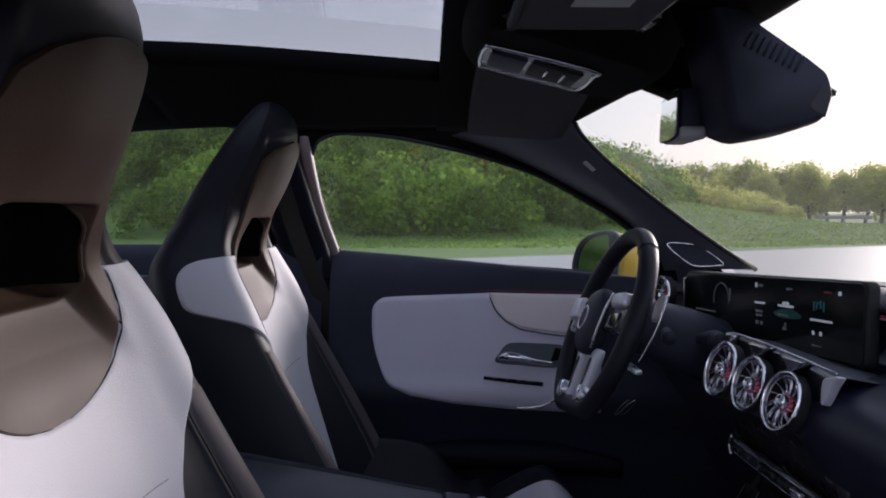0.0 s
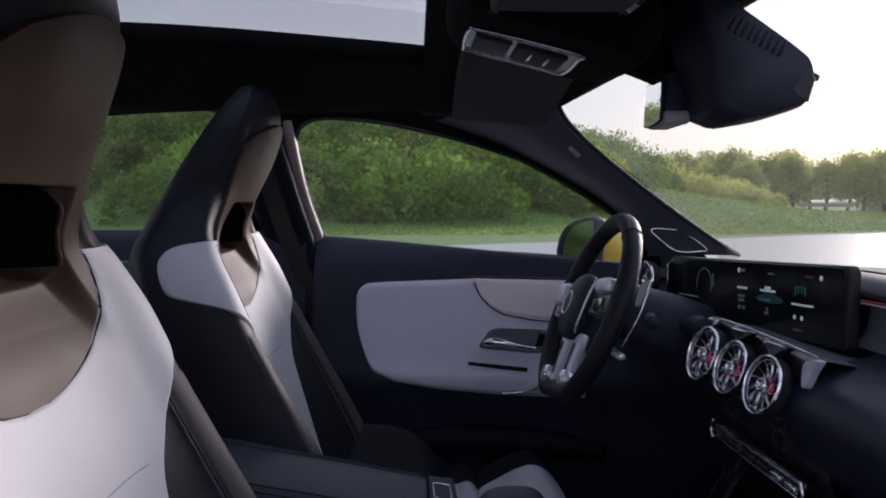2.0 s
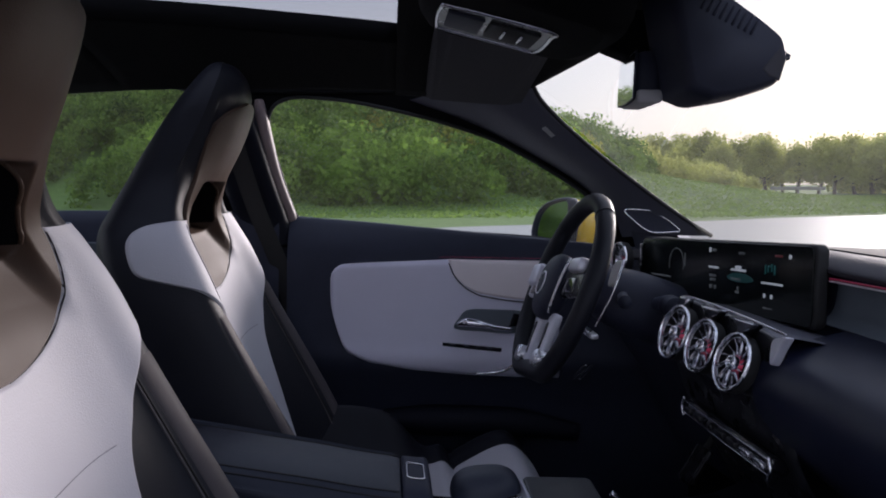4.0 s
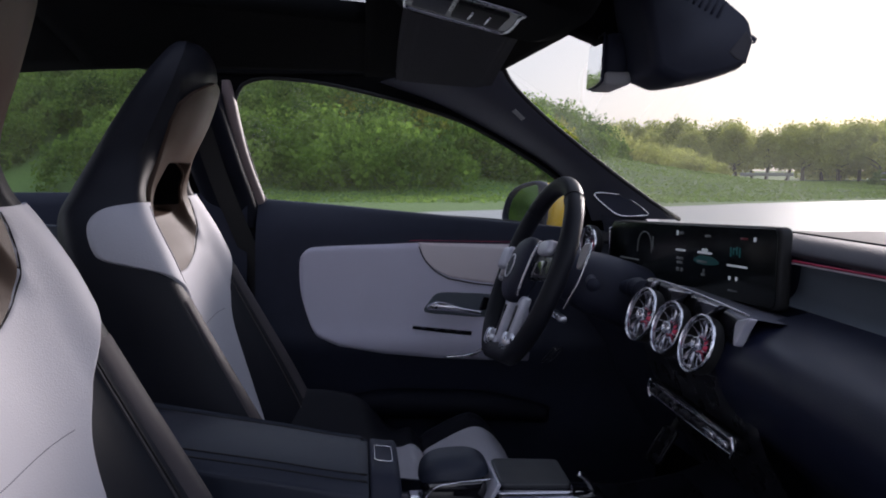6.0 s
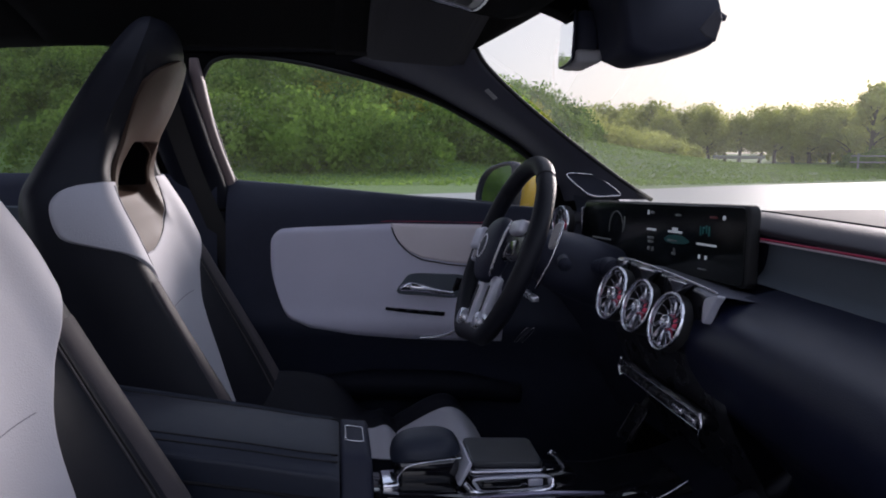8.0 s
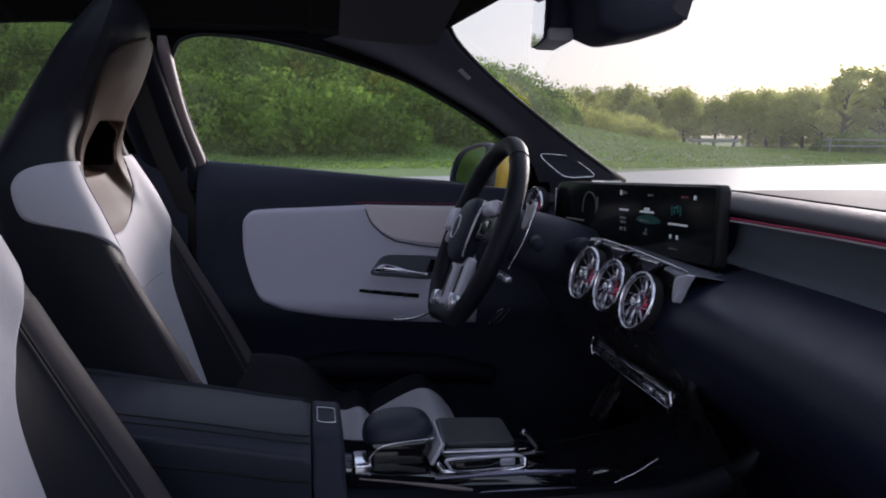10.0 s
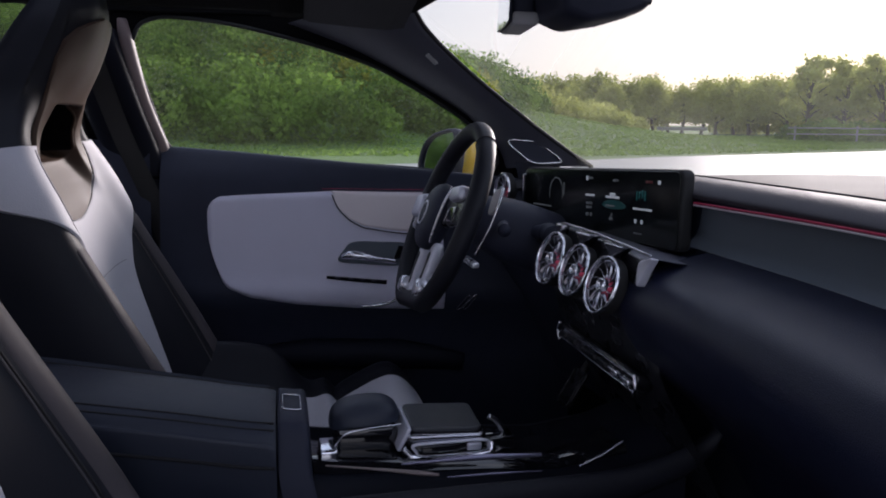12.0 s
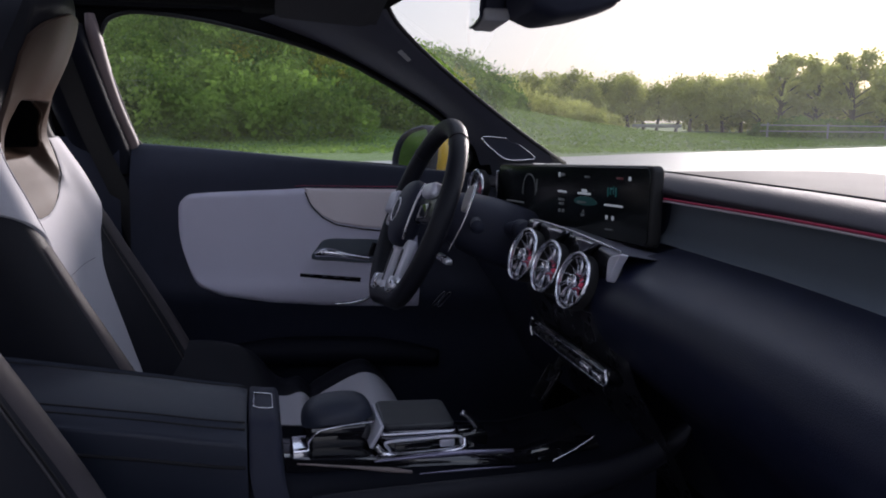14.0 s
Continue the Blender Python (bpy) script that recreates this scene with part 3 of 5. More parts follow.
def neck_edge(v):
    t = np.clip((v - 0.862) / (0.99 - 0.862), 0, 1)
    return np.where(v < 0.99, 2.15 * np.sqrt(1 - (1 - t) ** 2), np.interp(v, [0.99, 1.03, 1.08, 1.12, 1.145, 1.165, 1.180, 1.188], [2.15, 2.6, 2.95, 3.05, 2.75, 2.05, 1.2, 0.3]))


def cushion_surface(a, y, lift=0.0):
    """Seat cushion: a across (-1..1 over the top, out to +-1.6 down the sides), y along."""
    rows = []
    for yy, z, w, b in ((-0.26, 0.42, 0.22, 0.08), (-0.16, 0.445, 0.24, 0.13), (0.0, 0.440, 0.25, 0.125), (0.085, 0.452, 0.25, 0.03), (0.125, 0.466, 0.25, 0.01), (0.147, 0.452, 0.245, 0.0), (0.165, 0.466, 0.245, 0.0), (0.252, 0.506, 0.24, 0.0), (0.300, 0.478, 0.23, 0.0), (0.328, 0.42, 0.22, 0.0), (0.328, 0.36, 0.21, 0.0)):
        half = [(0, z), (0.35 * w, z + 0.1 * b), (0.65 * w, z + 0.6 * b), (0.85 * w, z + b), (w, z + 0.5 * b), (1.03 * w, z - 0.06), (1.0 * w, 0.32)]
        rows.append([(-x, yy, zz) for x, zz in half[:0:-1]] + [(x, yy, zz) for x, zz in half])
    R = np.array(rows)
    ys = np.array([-0.26, -0.16, 0.0, 0.085, 0.125, 0.147, 0.165, 0.252, 0.300, 0.328, 0.340])
    vi = np.interp(np.asarray(y, float), ys, np.arange(11))

    def raw(a, vi):
        r = crom(R, vi.ravel())
        st = np.clip(a.ravel() + 6, 0, 11.999)
        i = np.clip(np.floor(st).astype(int), 0, 11)
        f = (st - i)[:, None]
        k = np.arange(len(st))
        q = [r[k, np.clip(i + j, 0, 12)] for j in (-1, 0, 1, 2)]
        return 0.5 * (2 * q[1] + (q[2] - q[0]) * f + (2 * q[0] - 5 * q[1] + 4 * q[2] - q[3]) * f ** 2 + (3 * q[1] - q[0] - 3 * q[2] + q[3]) * f ** 3)
    a, vi = np.broadcast_arrays(np.asarray(a, float), vi)
    p = raw(a, vi)
    n = np.cross(raw(a + 0.05, vi) - raw(a - 0.05, vi), raw(a, np.minimum(vi + 0.05, 10)) - raw(a, np.maximum(vi - 0.05, 0)))
    n /= np.linalg.norm(n, axis=1, keepdims=True) + 1e-12
    p = p + n * np.broadcast_to(lift, a.shape).ravel()[:, None]
    return p.reshape(*a.shape, 3)


def front_seat():
    seat = thing("front_seat", "sports seat in black leather with pale centre panels and one-piece headrest", "car seat", "front seats", at=(-0.37, 0, 0.30))
    down = Matrix.Translation((0, 0, -0.30))

    def sp(name, me, mat, parent=seat, label=""):
        me.transform(down)
        return part(name, me, mat, parent, label)
    S, V = np.meshgrid(np.linspace(0, 16, 129)[:-1], np.concatenate([np.linspace(0.46, 1.22, 110), np.linspace(1.225, 1.258, 16)]), indexing="xy")
    shell = sp("backrest", grid(seat_surface(S, V, -0.0045 * step(2.9, 2.5, np.minimum(S, 16 - S)) * step(0.87, 0.93, V) * step(1.20, 1.17, V)), closed_v=True, cap=True), LEATHER, seat, "black leather backrest with raised side bolsters")
    sp("centre_panel", seat_panel(0.50, 0.990, white_edge, 110, 170, under=True), WHITE, shell, "pale leather centre panel with shoulder wings")
    nv = 0.862 + 0.326 * (0.5 - 0.5 * np.cos(np.linspace(0, math.pi, 300)))
    ns = neck_edge(nv)[:, None] * np.sin(np.linspace(-1, 1, 201) * math.pi / 2)[None]
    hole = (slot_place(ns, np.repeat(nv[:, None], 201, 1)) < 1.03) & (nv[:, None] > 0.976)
    # the slot's inside is coloured black to put its shade in
    for name, mat, inside, label in (("neck_panel", TAUPE, False, "taupe leather headrest and neck panel"), ("belt_slot", CARPET, True, "belt slot floor, its shade put in as black")):
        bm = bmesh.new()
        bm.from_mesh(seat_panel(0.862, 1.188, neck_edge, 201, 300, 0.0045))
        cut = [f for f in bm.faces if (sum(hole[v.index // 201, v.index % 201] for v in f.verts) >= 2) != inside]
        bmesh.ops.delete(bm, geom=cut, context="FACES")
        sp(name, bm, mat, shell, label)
    a = np.linspace(-0.30, math.pi + 0.30, 72)
    rv = 1.003 + np.sign(np.sin(a)) * np.abs(np.sin(a)) ** 0.4 * 0.0440
    rs = np.sign(np.cos(a)) * np.abs(np.cos(a)) ** 0.4 * np.interp(rv, [0.94, 1.0, 1.05], [1.42, 1.44, 1.62])
    lip = seat_surface(rs * 1.03, rv, 0.0038, 0.0)
    sp("slot_lip", tube(lip, 0.0024, 140, 8), TAUPE, shell)
    rim_v = np.linspace(0.985, 0.8625, 50)
    for sign in (1, -1):
        sp("seam", tube(seat_surface(sign * neck_edge(rim_v), rim_v, 0.0035), 0.0010, 120, 6), STITCH, shell)
        pv_ = np.linspace(1.03, 0.928, 30)
        pipe = seat_surface(sign * (np.interp(pv_, [0.88, 0.93, 0.985, 1.05], [2.05, 1.74, 1.46, 1.66]) + 0.12), pv_, 0.0024, 0.0, 0.0)
        sp("seam", tube(pipe, 0.0012, 50, 6), STITCH, shell)
        fold = np.linspace(0.983, 0.85, 30)
        if sign > 0:
            sp("seam", tube(seat_surface(sign * np.interp(fold, [0.85, 0.88, 0.93, 0.983], [2.62, 2.86, 3.02, 3.00]), fold, 0.0040), 0.0012, 60, 6), PALESEAM, shell)
        b = np.linspace(0, 1, 40)[:, None]
        # crest strip in a paler colour that stands for the light on it
        wide = np.linspace(2.62, 3.75, 16)[None] - 0.15 * b
        edge_b = -0.002 + 0.0032 * step(0, 0.06, b) * step(1, 0.97, b) * step(2.62, 2.74, wide + 0.15 * b) * step(3.75, 3.65, wide + 0.15 * b)
        sp("bolster_strip", grid(seat_surface(sign * wide, 0.48 + 0.372 * b + 0 * wide, edge_b), flip=sign < 0), LITCREST, shell, "bolster crest strip, its lit look put in as paler leather")
        for s0 in (2.58, 2.52):
            line = np.array([seat_surface(np.array([[sign * (s0 - 0.15 * (z - 0.48) / 0.372)]]), np.array([[z]]), 0.0006)[0, 0] for z in np.linspace(0.48, 0.825, 24)])
            sp("seam", tube(line, 0.0014, 60, 6), STITCH if s0 > 2.55 else THREAD, shell)
    cs = np.linspace(-1.45, 1.45, 40)
    sp("seam", tube(seat_surface(cs, 0.764 + 0.004 * np.abs(cs) ** 1.5, 0.0036), 0.0008, 60, 6), PALESEAM, shell)
    A, Y = np.meshgrid(np.linspace(-6, 6, 60), np.linspace(-0.26, 0.340, 90), indexing="xy")
    cushion = sp("cushion", grid(cushion_surface(A, Y), flip=False), LEATHER, seat, "black leather seat cushion")
    A, Y = np.meshgrid(np.linspace(-1.75, 1.75, 50), np.linspace(0.078, 0.334, 80), indexing="xy")
    sp("cushion_panel", grid(cushion_surface(A, Y, 0.004)), WHITE, cushion, "pale leather cushion centre")
    sp("seat_base", box((0.40, 0.50, 0.12), (0, 0.02, 0.36), 0.02), SOFT, seat)
    return seat


driver_seat = front_seat()
passenger_seat = copy_thing(driver_seat, pose(0.37, -0.017, 0.316))


# ---- car shell: floor, side wall with window openings, pillars, roof ----
def wall_x(y, z):
    """The driver's side wall leans in above the belt line and tapers forward."""
    return -0.815 + 0.36 * max(0.0, z - 0.95) + 0.13 * max(-0.3, y - 0.1)


floor_shape = box((1.5, 2.4, 0.05), (0, 0.1, 0.275), 0.01)
floor = tagged(part("floor", floor_shape, CARPET), "black carpeted car floor", "floor", kind="structure")
sill = tagged(part("sill", box((0.12, 2.4, 0.16), (0.74, 0.1, 0.33), 0.02), SOFT), "dark door sill of the open doorway", "sill", kind="structure")
firewall = tagged(part("firewall", box((1.5, 0.05, 0.60), (0, 1.22, 0.58), 0.01), CARPET), "dark front bulkhead behind the pedals", "bulkhead", kind="structure")
rear_wall = tagged(part("wall_rear", box((1.5, 0.06, 0.62), (0, -1.05, 0.58), 0.02), LEATHER), "black rear bench backrest", "rear bench", kind="structure")

FRONT_WINDOW = [(-0.261, 1.175), (-0.254, 1.205), (-0.236, 1.230), (-0.194, 1.243), (-0.132, 1.241), (-0.07, 1.234), (-0.008, 1.223), (0.117, 1.194), (0.244, 1.154), (0.31, 1.123), (0.377, 1.087), (0.459, 1.037), (0.52, 0.985), (0.545, 0.94),
                (0.50, 0.905), (0.36, 0.922), (0.139, 0.936), (-0.068, 0.953), (-0.182, 0.960), (-0.207, 0.973), (-0.222, 1.016), (-0.242, 1.094)]
REAR_WINDOW = [(-1.05, 0.99), (-1.0, 1.10), (-0.86, 1.20), (-0.70, 1.264), (-0.52, 1.266), (-0.42, 1.252), (-0.405, 1.20), (-0.38, 1.02), (-0.40, 0.975), (-0.6, 0.978)]
WALL = [(-1.12, 0.90), (-1.12, 1.12), (-0.92, 1.25), (-0.55, 1.292), (-0.15, 1.282), (0.05, 1.268), (0.22, 1.225), (0.36, 1.160), (0.50, 1.070), (0.66, 0.965), (0.72, 0.90)]
wall = plate(spline(WALL, 80, False).tolist(), 0.03, 0.006, holes=(spline(FRONT_WINDOW, 140, True).tolist(), spline(REAR_WINDOW, 100, True).tolist()))
bend(wall, lambda c: Vector((c.x + wall_x(c.y, c.z), c.y, c.z)))
side = tagged(part("wall_left", wall, LINER), "dark inner side frame around the car windows", "side frame", kind="structure")


def seal(ring, n, r, inset):
    p = spline(ring, n, True)
    return tube([(wall_x(y, z) + inset, y, z) for y, z in p], r, n, 8, True, sub=False)


part("window_seal", seal(FRONT_WINDOW, 160, 0.005, 0.012), RUBBER, side)
part("window_seal", seal(REAR_WINDOW, 120, 0.005, 0.012), RUBBER, side)
for ring, nm in ((FRONT_WINDOW, "window_1"), (REAR_WINDOW, "window_2")):
    pane = plate(spline(ring, 120, True).tolist(), 0.004, 0.0005)
    bend(pane, lambda c: Vector((c.x + wall_x(c.y, c.z) - 0.012, c.y, c.z)))
    ob = tagged(part(nm, pane, GLASS), "clear side window glass in a closed car door", "window", kind="structure")
    ob.visible_shadow = False

# B-pillar: trim strip lit along the door edge, belt behind it
pillar = thing("pillar_b", "dark centre pillar with a pale door-edge trim", "pillar", kind="structure")
rowsP = []
for y, z in ((-0.255, 1.215), (-0.232, 1.12), (-0.212, 1.04), (-0.190, 0.965), (-0.165, 0.86), (-0.10, 0.70), (-0.02, 0.52), (0.02, 0.36)):
    x = wall_x(y, z)
    rowsP.append([(x + 0.015, y - 0.16, z), (x + 0.055, y - 0.14, z), (x + 0.068, y - 0.085, z), (x + 0.055, y - 0.04, z), (x + 0.02, y - 0.032, z)])
P = np.array(rowsP)
P = crom(P, np.linspace(0, 7, 50))
P = crom(P.transpose(1, 0, 2), np.linspace(0, 4, 20)).transpose(1, 0, 2)
part("trim", grid(P), TUNNEL, pillar)
rowsE = []
for y, z, half in ((-0.272, 1.236, 0.008), (-0.270, 1.20, 0.013), (-0.266, 1.15, 0.016), (-0.256, 1.09, 0.017), (-0.241, 1.03, 0.0175), (-0.218, 0.962, 0.016), (-0.204, 0.925, 0.010)):
    x = wall_x(y, z) + 0.012
    rowsE.append([(x, y - half - 0.004, z), (x + 0.012, y - half, z), (x + 0.020, y - half * 0.3, z), (x + 0.017, y + half * 0.6, z), (x + 0.006, y + half, z), (x - 0.010, y + half, z)])
E_ = crom(np.array(rowsE), np.linspace(0, 6, 40))
E_ = crom(E_.transpose(1, 0, 2), np.linspace(0, 5, 18)).transpose(1, 0, 2)
part("edge_trim", grid(E_), BEIGE, pillar, "pale mauve-beige door-edge trim")
belt = [(wall_x(-0.33, 1.15) + 0.085, -0.33, 1.16), (wall_x(-0.3, 1.0) + 0.085, -0.29, 1.0), (wall_x(-0.2, 0.8) + 0.085, -0.22, 0.8), (wall_x(-0.1, 0.5) + 0.09, -0.15, 0.5)]
bl = spline(belt, 40)
part("seat_belt", grid(np.stack([bl + [0, -0.022, 0], bl + [0.004, 0, 0], bl + [0, 0.022, 0]], 1)), RUBBER, pillar, "black seat-belt webbing")

# A-pillar trim between the side window and the windscreen
front_edge = [(-0.530, 0.300, 1.262), (-0.555, 0.335, 1.215), (-0.575, 0.42, 1.143), (-0.598, 0.55, 1.050), (-0.618, 0.66, 0.978), (-0.63, 0.735, 0.935)]
back_edge = [(wall_x(y, z) + 0.012, y, z) for y, z in ((0.06, 1.235), (0.20, 1.186), (0.34, 1.118), (0.46, 1.048), (0.545, 0.970), (0.565, 0.925))]
fe, be = spline(front_edge, 50), spline(back_edge, 50)
t = np.linspace(0, 1, 14)[None, :, None]
bulge = np.sin(np.pi * t) * np.array([0.022, -0.012, 0.004])
pil = grid(np.concatenate([fe[:, None] * (1 - t) + be[:, None] * t + bulge, (be + [-0.05, 0, 0])[:, None], (fe + [-0.06, 0.01, 0])[:, None]], 1), closed_v=True)
a_pillar = tagged(part("pillar_a", pil, PILLAR), "slanted dark windscreen pillar trim", "pillar", kind="structure")
part("windscreen_seal", tube([tuple(p + np.array([-0.004, 0.003, 0.0])) for p in fe], 0.005, 50, 8), RUBBER, a_pillar)
lab = box((0.030, 0.011, 0.0016), (0, 0, 0), 0.0005)
airbag = part("airbag_label", lab, LABEL, a_pillar, "small grey embossed label")
lz = Vector((0.6201, -0.3842, -0.6840)).normalized()
lx = Vector((-0.20, 0.74, -0.64))
lx = (lx - lz * lx.dot(lz)).normalized()
ly = lz.cross(lx)
airbag.matrix_world = Matrix(((lx.x, ly.x, lz.x, -0.5925), (lx.y, ly.y, lz.y, 0.3545), (lx.z, ly.z, lz.z, 1.1605), (0, 0, 0, 1)))

# tweeter cover in the mirror triangle
tweeter = thing("tweeter_cover", "black triangular speaker cover edged in chrome", "speaker", at=(-0.640, 0.60, 0.968))
tri = [(-0.060, 0.024), (-0.020, 0.025), (0.012, 0.018), (0.062, -0.018), (0.045, -0.024), (0.0, -0.024), (-0.030, -0.006)]
tw = pose(0, 0, 0, 0, 0, -4)
g1 = plate(spline(tri, 60, True).tolist(), 0.006, 0.002)
g1.transform(tw)
part("grille", g1, SOFT, tweeter)
g2 = tube([tuple(tw @ Vector((0.004, y, z))) for y, z in spline(tri, 70, True)], 0.0022, 70, 8, True, sub=False)
part("chrome_edge", g2, CHROME, tweeter, "thin chrome edging")


# roof lining with the open blind of the glass roof
def roof_z(x, y):
    return 1.338 - 0.26 * x * x - 0.13 * np.maximum(0, y + 0.05) ** 2 - 0.10 * np.minimum(0, y + 0.25) ** 2


def roof_front(x):
    return 0.44 - 0.45 * x * x


bm = bmesh.new()


def roof_left(y):
    return np.interp(y, [-0.52, 0.03], [-0.262, -0.372])


patches = [(lambda y: -0.60, lambda y: roof_left(y), -0.52, 0.03),
           (lambda y: 0.36, lambda y: 0.60, -0.52, 0.03),
           (lambda y: -0.60, lambda y: 0.60, -1.10, -0.52)]
for f0, f1, y0, y1 in patches:
    ys = np.linspace(y0, y1, 24)
    rowsR = []
    for y in ys:
        xs = np.linspace(f0(y), f1(y), 24)
        rowsR.append([bm.verts.new((x, y, float(roof_z(x, y)))) for x in xs])
    for r0, r1 in zip(rowsR, rowsR[1:]):
        for k in range(23):
            bm.faces.new((r0[k], r1[k], r1[k + 1], r0[k + 1]))
rowsR = []
for k in range(20):
    row = []
    for x in np.linspace(-0.62, 0.60, 48):
        y = 0.03 + (roof_front(x) - 0.03) * k / 19
        row.append(bm.verts.new((x, y, float(roof_z(x, y)))))
    rowsR.append(row)
for r0, r1 in zip(rowsR, rowsR[1:]):
    for k in range(47):
        bm.faces.new((r0[k], r1[k], r1[k + 1], r0[k + 1]))
bmesh.ops.remove_doubles(bm, verts=bm.verts, dist=0.0004)
geom = bmesh.ops.extrude_face_region(bm, geom=bm.faces[:])
bmesh.ops.translate(bm, vec=(0, 0, 0.035), verts=[e for e in geom["geom"] if isinstance(e, bmesh.types.BMVert)])
bmesh.ops.recalc_face_normals(bm, faces=bm.faces)
ceiling = tagged(part("ceiling", bm, LINER), "black fabric roof lining with a wide glass-roof opening", "ceiling", kind="structure")
gy2 = np.linspace(-0.54, 0.05, 20)
gp = np.array([[(x, y, float(roof_z(x, y)) + 0.045) for x in np.linspace(-0.40, 0.38, 16)] for y in gy2])
roof_glass = tagged(part("window_3", grid(gp), ROOFGLASS), "panoramic glass roof with its blind open", "glass roof", kind="structure")
roof_glass.visible_shadow = False

# windscreen
ws = []
for k in np.linspace(0, 1, 24):
    row = []
    for x in np.linspace(-0.66, 0.66, 30):
        top = np.array([x * 0.86, roof_front(x * 0.86) + 0.0, float(roof_z(x * 0.86, roof_front(x * 0.86))) + 0.01])
        low = np.array([x, 1.10 - 0.85 * x * x, 0.90])
        row.append(top * (1 - k) + low * k + [0, 0, 0.02 * math.sin(math.pi * k)])
    ws.append(row)
screen = tagged(part("window_4", grid(np.array(ws)), WINDSCREEN), "large raked windscreen", "windscreen", kind="structure")
screen.visible_shadow = False


# ---- driver's door ----
DOOR_PROFILE = spline([(0.30, -0.735), (0.50, -0.735), (0.58, -0.712), (0.62, -0.690), (0.655, -0.682), (0.70, -0.696), (0.78, -0.711), (0.86, -0.724), (0.90, -0.737), (0.935, -0.762), (0.97, -0.80)], 80)


def door_x(y, z):
    prof = np.interp(z, DOOR_PROFILE[:, 0], DOOR_PROFILE[:, 1])
    return prof + 0.10 * (np.asarray(y) - 0.1)


def belt_z(y):
    return np.interp(y, [-0.25, -0.19, -0.05, 0.15, 0.36, 0.6], [0.970, 0.967, 0.957, 0.940, 0.922, 0.90])


def door_patch(y0, y1, low, high, ny, nz, lift, rim=0.06):
    """A panel of the door trim between two curves, its edges rolled under."""
    rows = []
    for a in np.linspace(0, 1, ny):
        y = y0 + (y1 - y0) * a
        lo, hi = low(y), high(y)
        for b in np.linspace(0, 1, nz):
            z = lo + (hi - lo) * b
            e = min(step(0, rim, b), step(1, 1 - rim, b), step(0, 0.02, a), step(1, 0.98, a))
            rows.append((float(door_x(y, z)) + lift * float(e) - 0.003 * (1 - float(e)), y, z))
    return grid(np.array(rows).reshape(ny, nz, 3), flip=True)


door = thing("door_1", "closed driver's door with pale grey trim on black", "door", kind="structure")
ys = np.linspace(-0.22, 0.72, 60)
rowsD = []
for y in ys:
    zs = np.concatenate([np.linspace(0.30, 0.93, 40), [0.945, 0.955]]) * 1.0
    zs = 0.30 + (zs - 0.30) * (belt_z(y) - 0.30) / 0.655
    row = [(float(door_x(y, z)), y, z) for z in zs]
    top = zs[-1]
    row += [(row[-1][0] - 0.012, y, top + 0.003), (row[-1][0] - 0.05, y, top - 0.002)]
    rowsD.append(row)
part("door_panel", grid(np.array(rowsD), flip=True), DOORSKIN, door, "black upper door trim and pocket")


def rounded_left(y, y0, r, lo, hi):
    """Opens a panel from a rounded end at y0."""
    t = np.clip((y - y0) / r, 0, 1)
    return lo + (hi - lo) * (1 - math.sqrt(max(0.0, 1 - (1 - t) ** 2)))


def ins_low(y):
    base = float(np.interp(y, [-0.12, -0.09, -0.03, 0.07, 0.20, 0.30, 0.6], [0.700, 0.667, 0.640, 0.622, 0.610, 0.606, 0.60]))
    return float(rounded_left(y, -0.122, 0.05, base, 0.82)) if y < -0.072 else base


def ins_high(y):
    base = float(np.interp(y, [-0.12, -0.05, 0.15, 0.6], [0.864, 0.870, 0.879, 0.874]))
    return float(rounded_left(y, -0.122, 0.035, base, 0.82)) if y < -0.087 else base


insert = part("insert", door_patch(-0.122, 0.405, ins_low, ins_high, 110, 50, 0.010, 0.05), GREY, door, "padded pale grey door insert")


def up_low(y):
    return float(np.interp(y, [0.150, 0.165, 0.19, 0.22, 0.28, 0.34, 0.55], [0.876, 0.838, 0.812, 0.796, 0.786, 0.780, 0.77]))


part("upper_insert", door_patch(0.151, 0.40, up_low, lambda y: ins_high(y) - 0.002, 60, 26, 0.0125, 0.06), BLUSH, door, "warm pale upper insert")
crease = [(float(door_x(y, up_low(y))) + 0.0125, y, up_low(y)) for y in np.linspace(0.153, 0.40, 30)]
part("seam", tube(crease, 0.0015, 60, 6), STITCH, door)
red_line = [(float(door_x(y, ins_high(y))) + 0.006, y, ins_high(y) + 0.003) for y in np.linspace(0.13, 0.41, 40)]
part("light_strip", tube(red_line, 0.0005, 80, 8), RED, door, "red ambient light line")
bez = [(0.165, 0.722), (0.175, 0.745), (0.196, 0.764), (0.25, 0.765), (0.318, 0.760), (0.316, 0.735), (0.30, 0.712), (0.22, 0.716)]
bz = plate(spline(bez, 60, True).tolist(), 0.006, 0.002)
bend(bz, lambda c: Vector((c.x + float(door_x(c.y, c.z)) + 0.010, c.y, c.z)))
part("handle_recess", bz, INSERT, door, "grey handle recess")
bz = plate([(0.285, 0.726), (0.312, 0.730), (0.314, 0.754), (0.298, 0.757)], 0.004, 0.001)
bend(bz, lambda c: Vector((c.x + float(door_x(c.y, c.z)) + 0.015, c.y, c.z)))
part("lock_switch", bz, GLOSS, door)
hd = [(float(door_x(y, z)) + d, y, z) for y, z, d in ((0.172, 0.733, 0.020), (0.19, 0.739, 0.030), (0.215, 0.737, 0.032), (0.25, 0.729, 0.030), (0.29, 0.723, 0.024))]
part("door_handle", tube(hd, [0.006, 0.0105, 0.009, 0.006, 0.005], 40, 12), CHROME, door, "chrome door-opening lever")
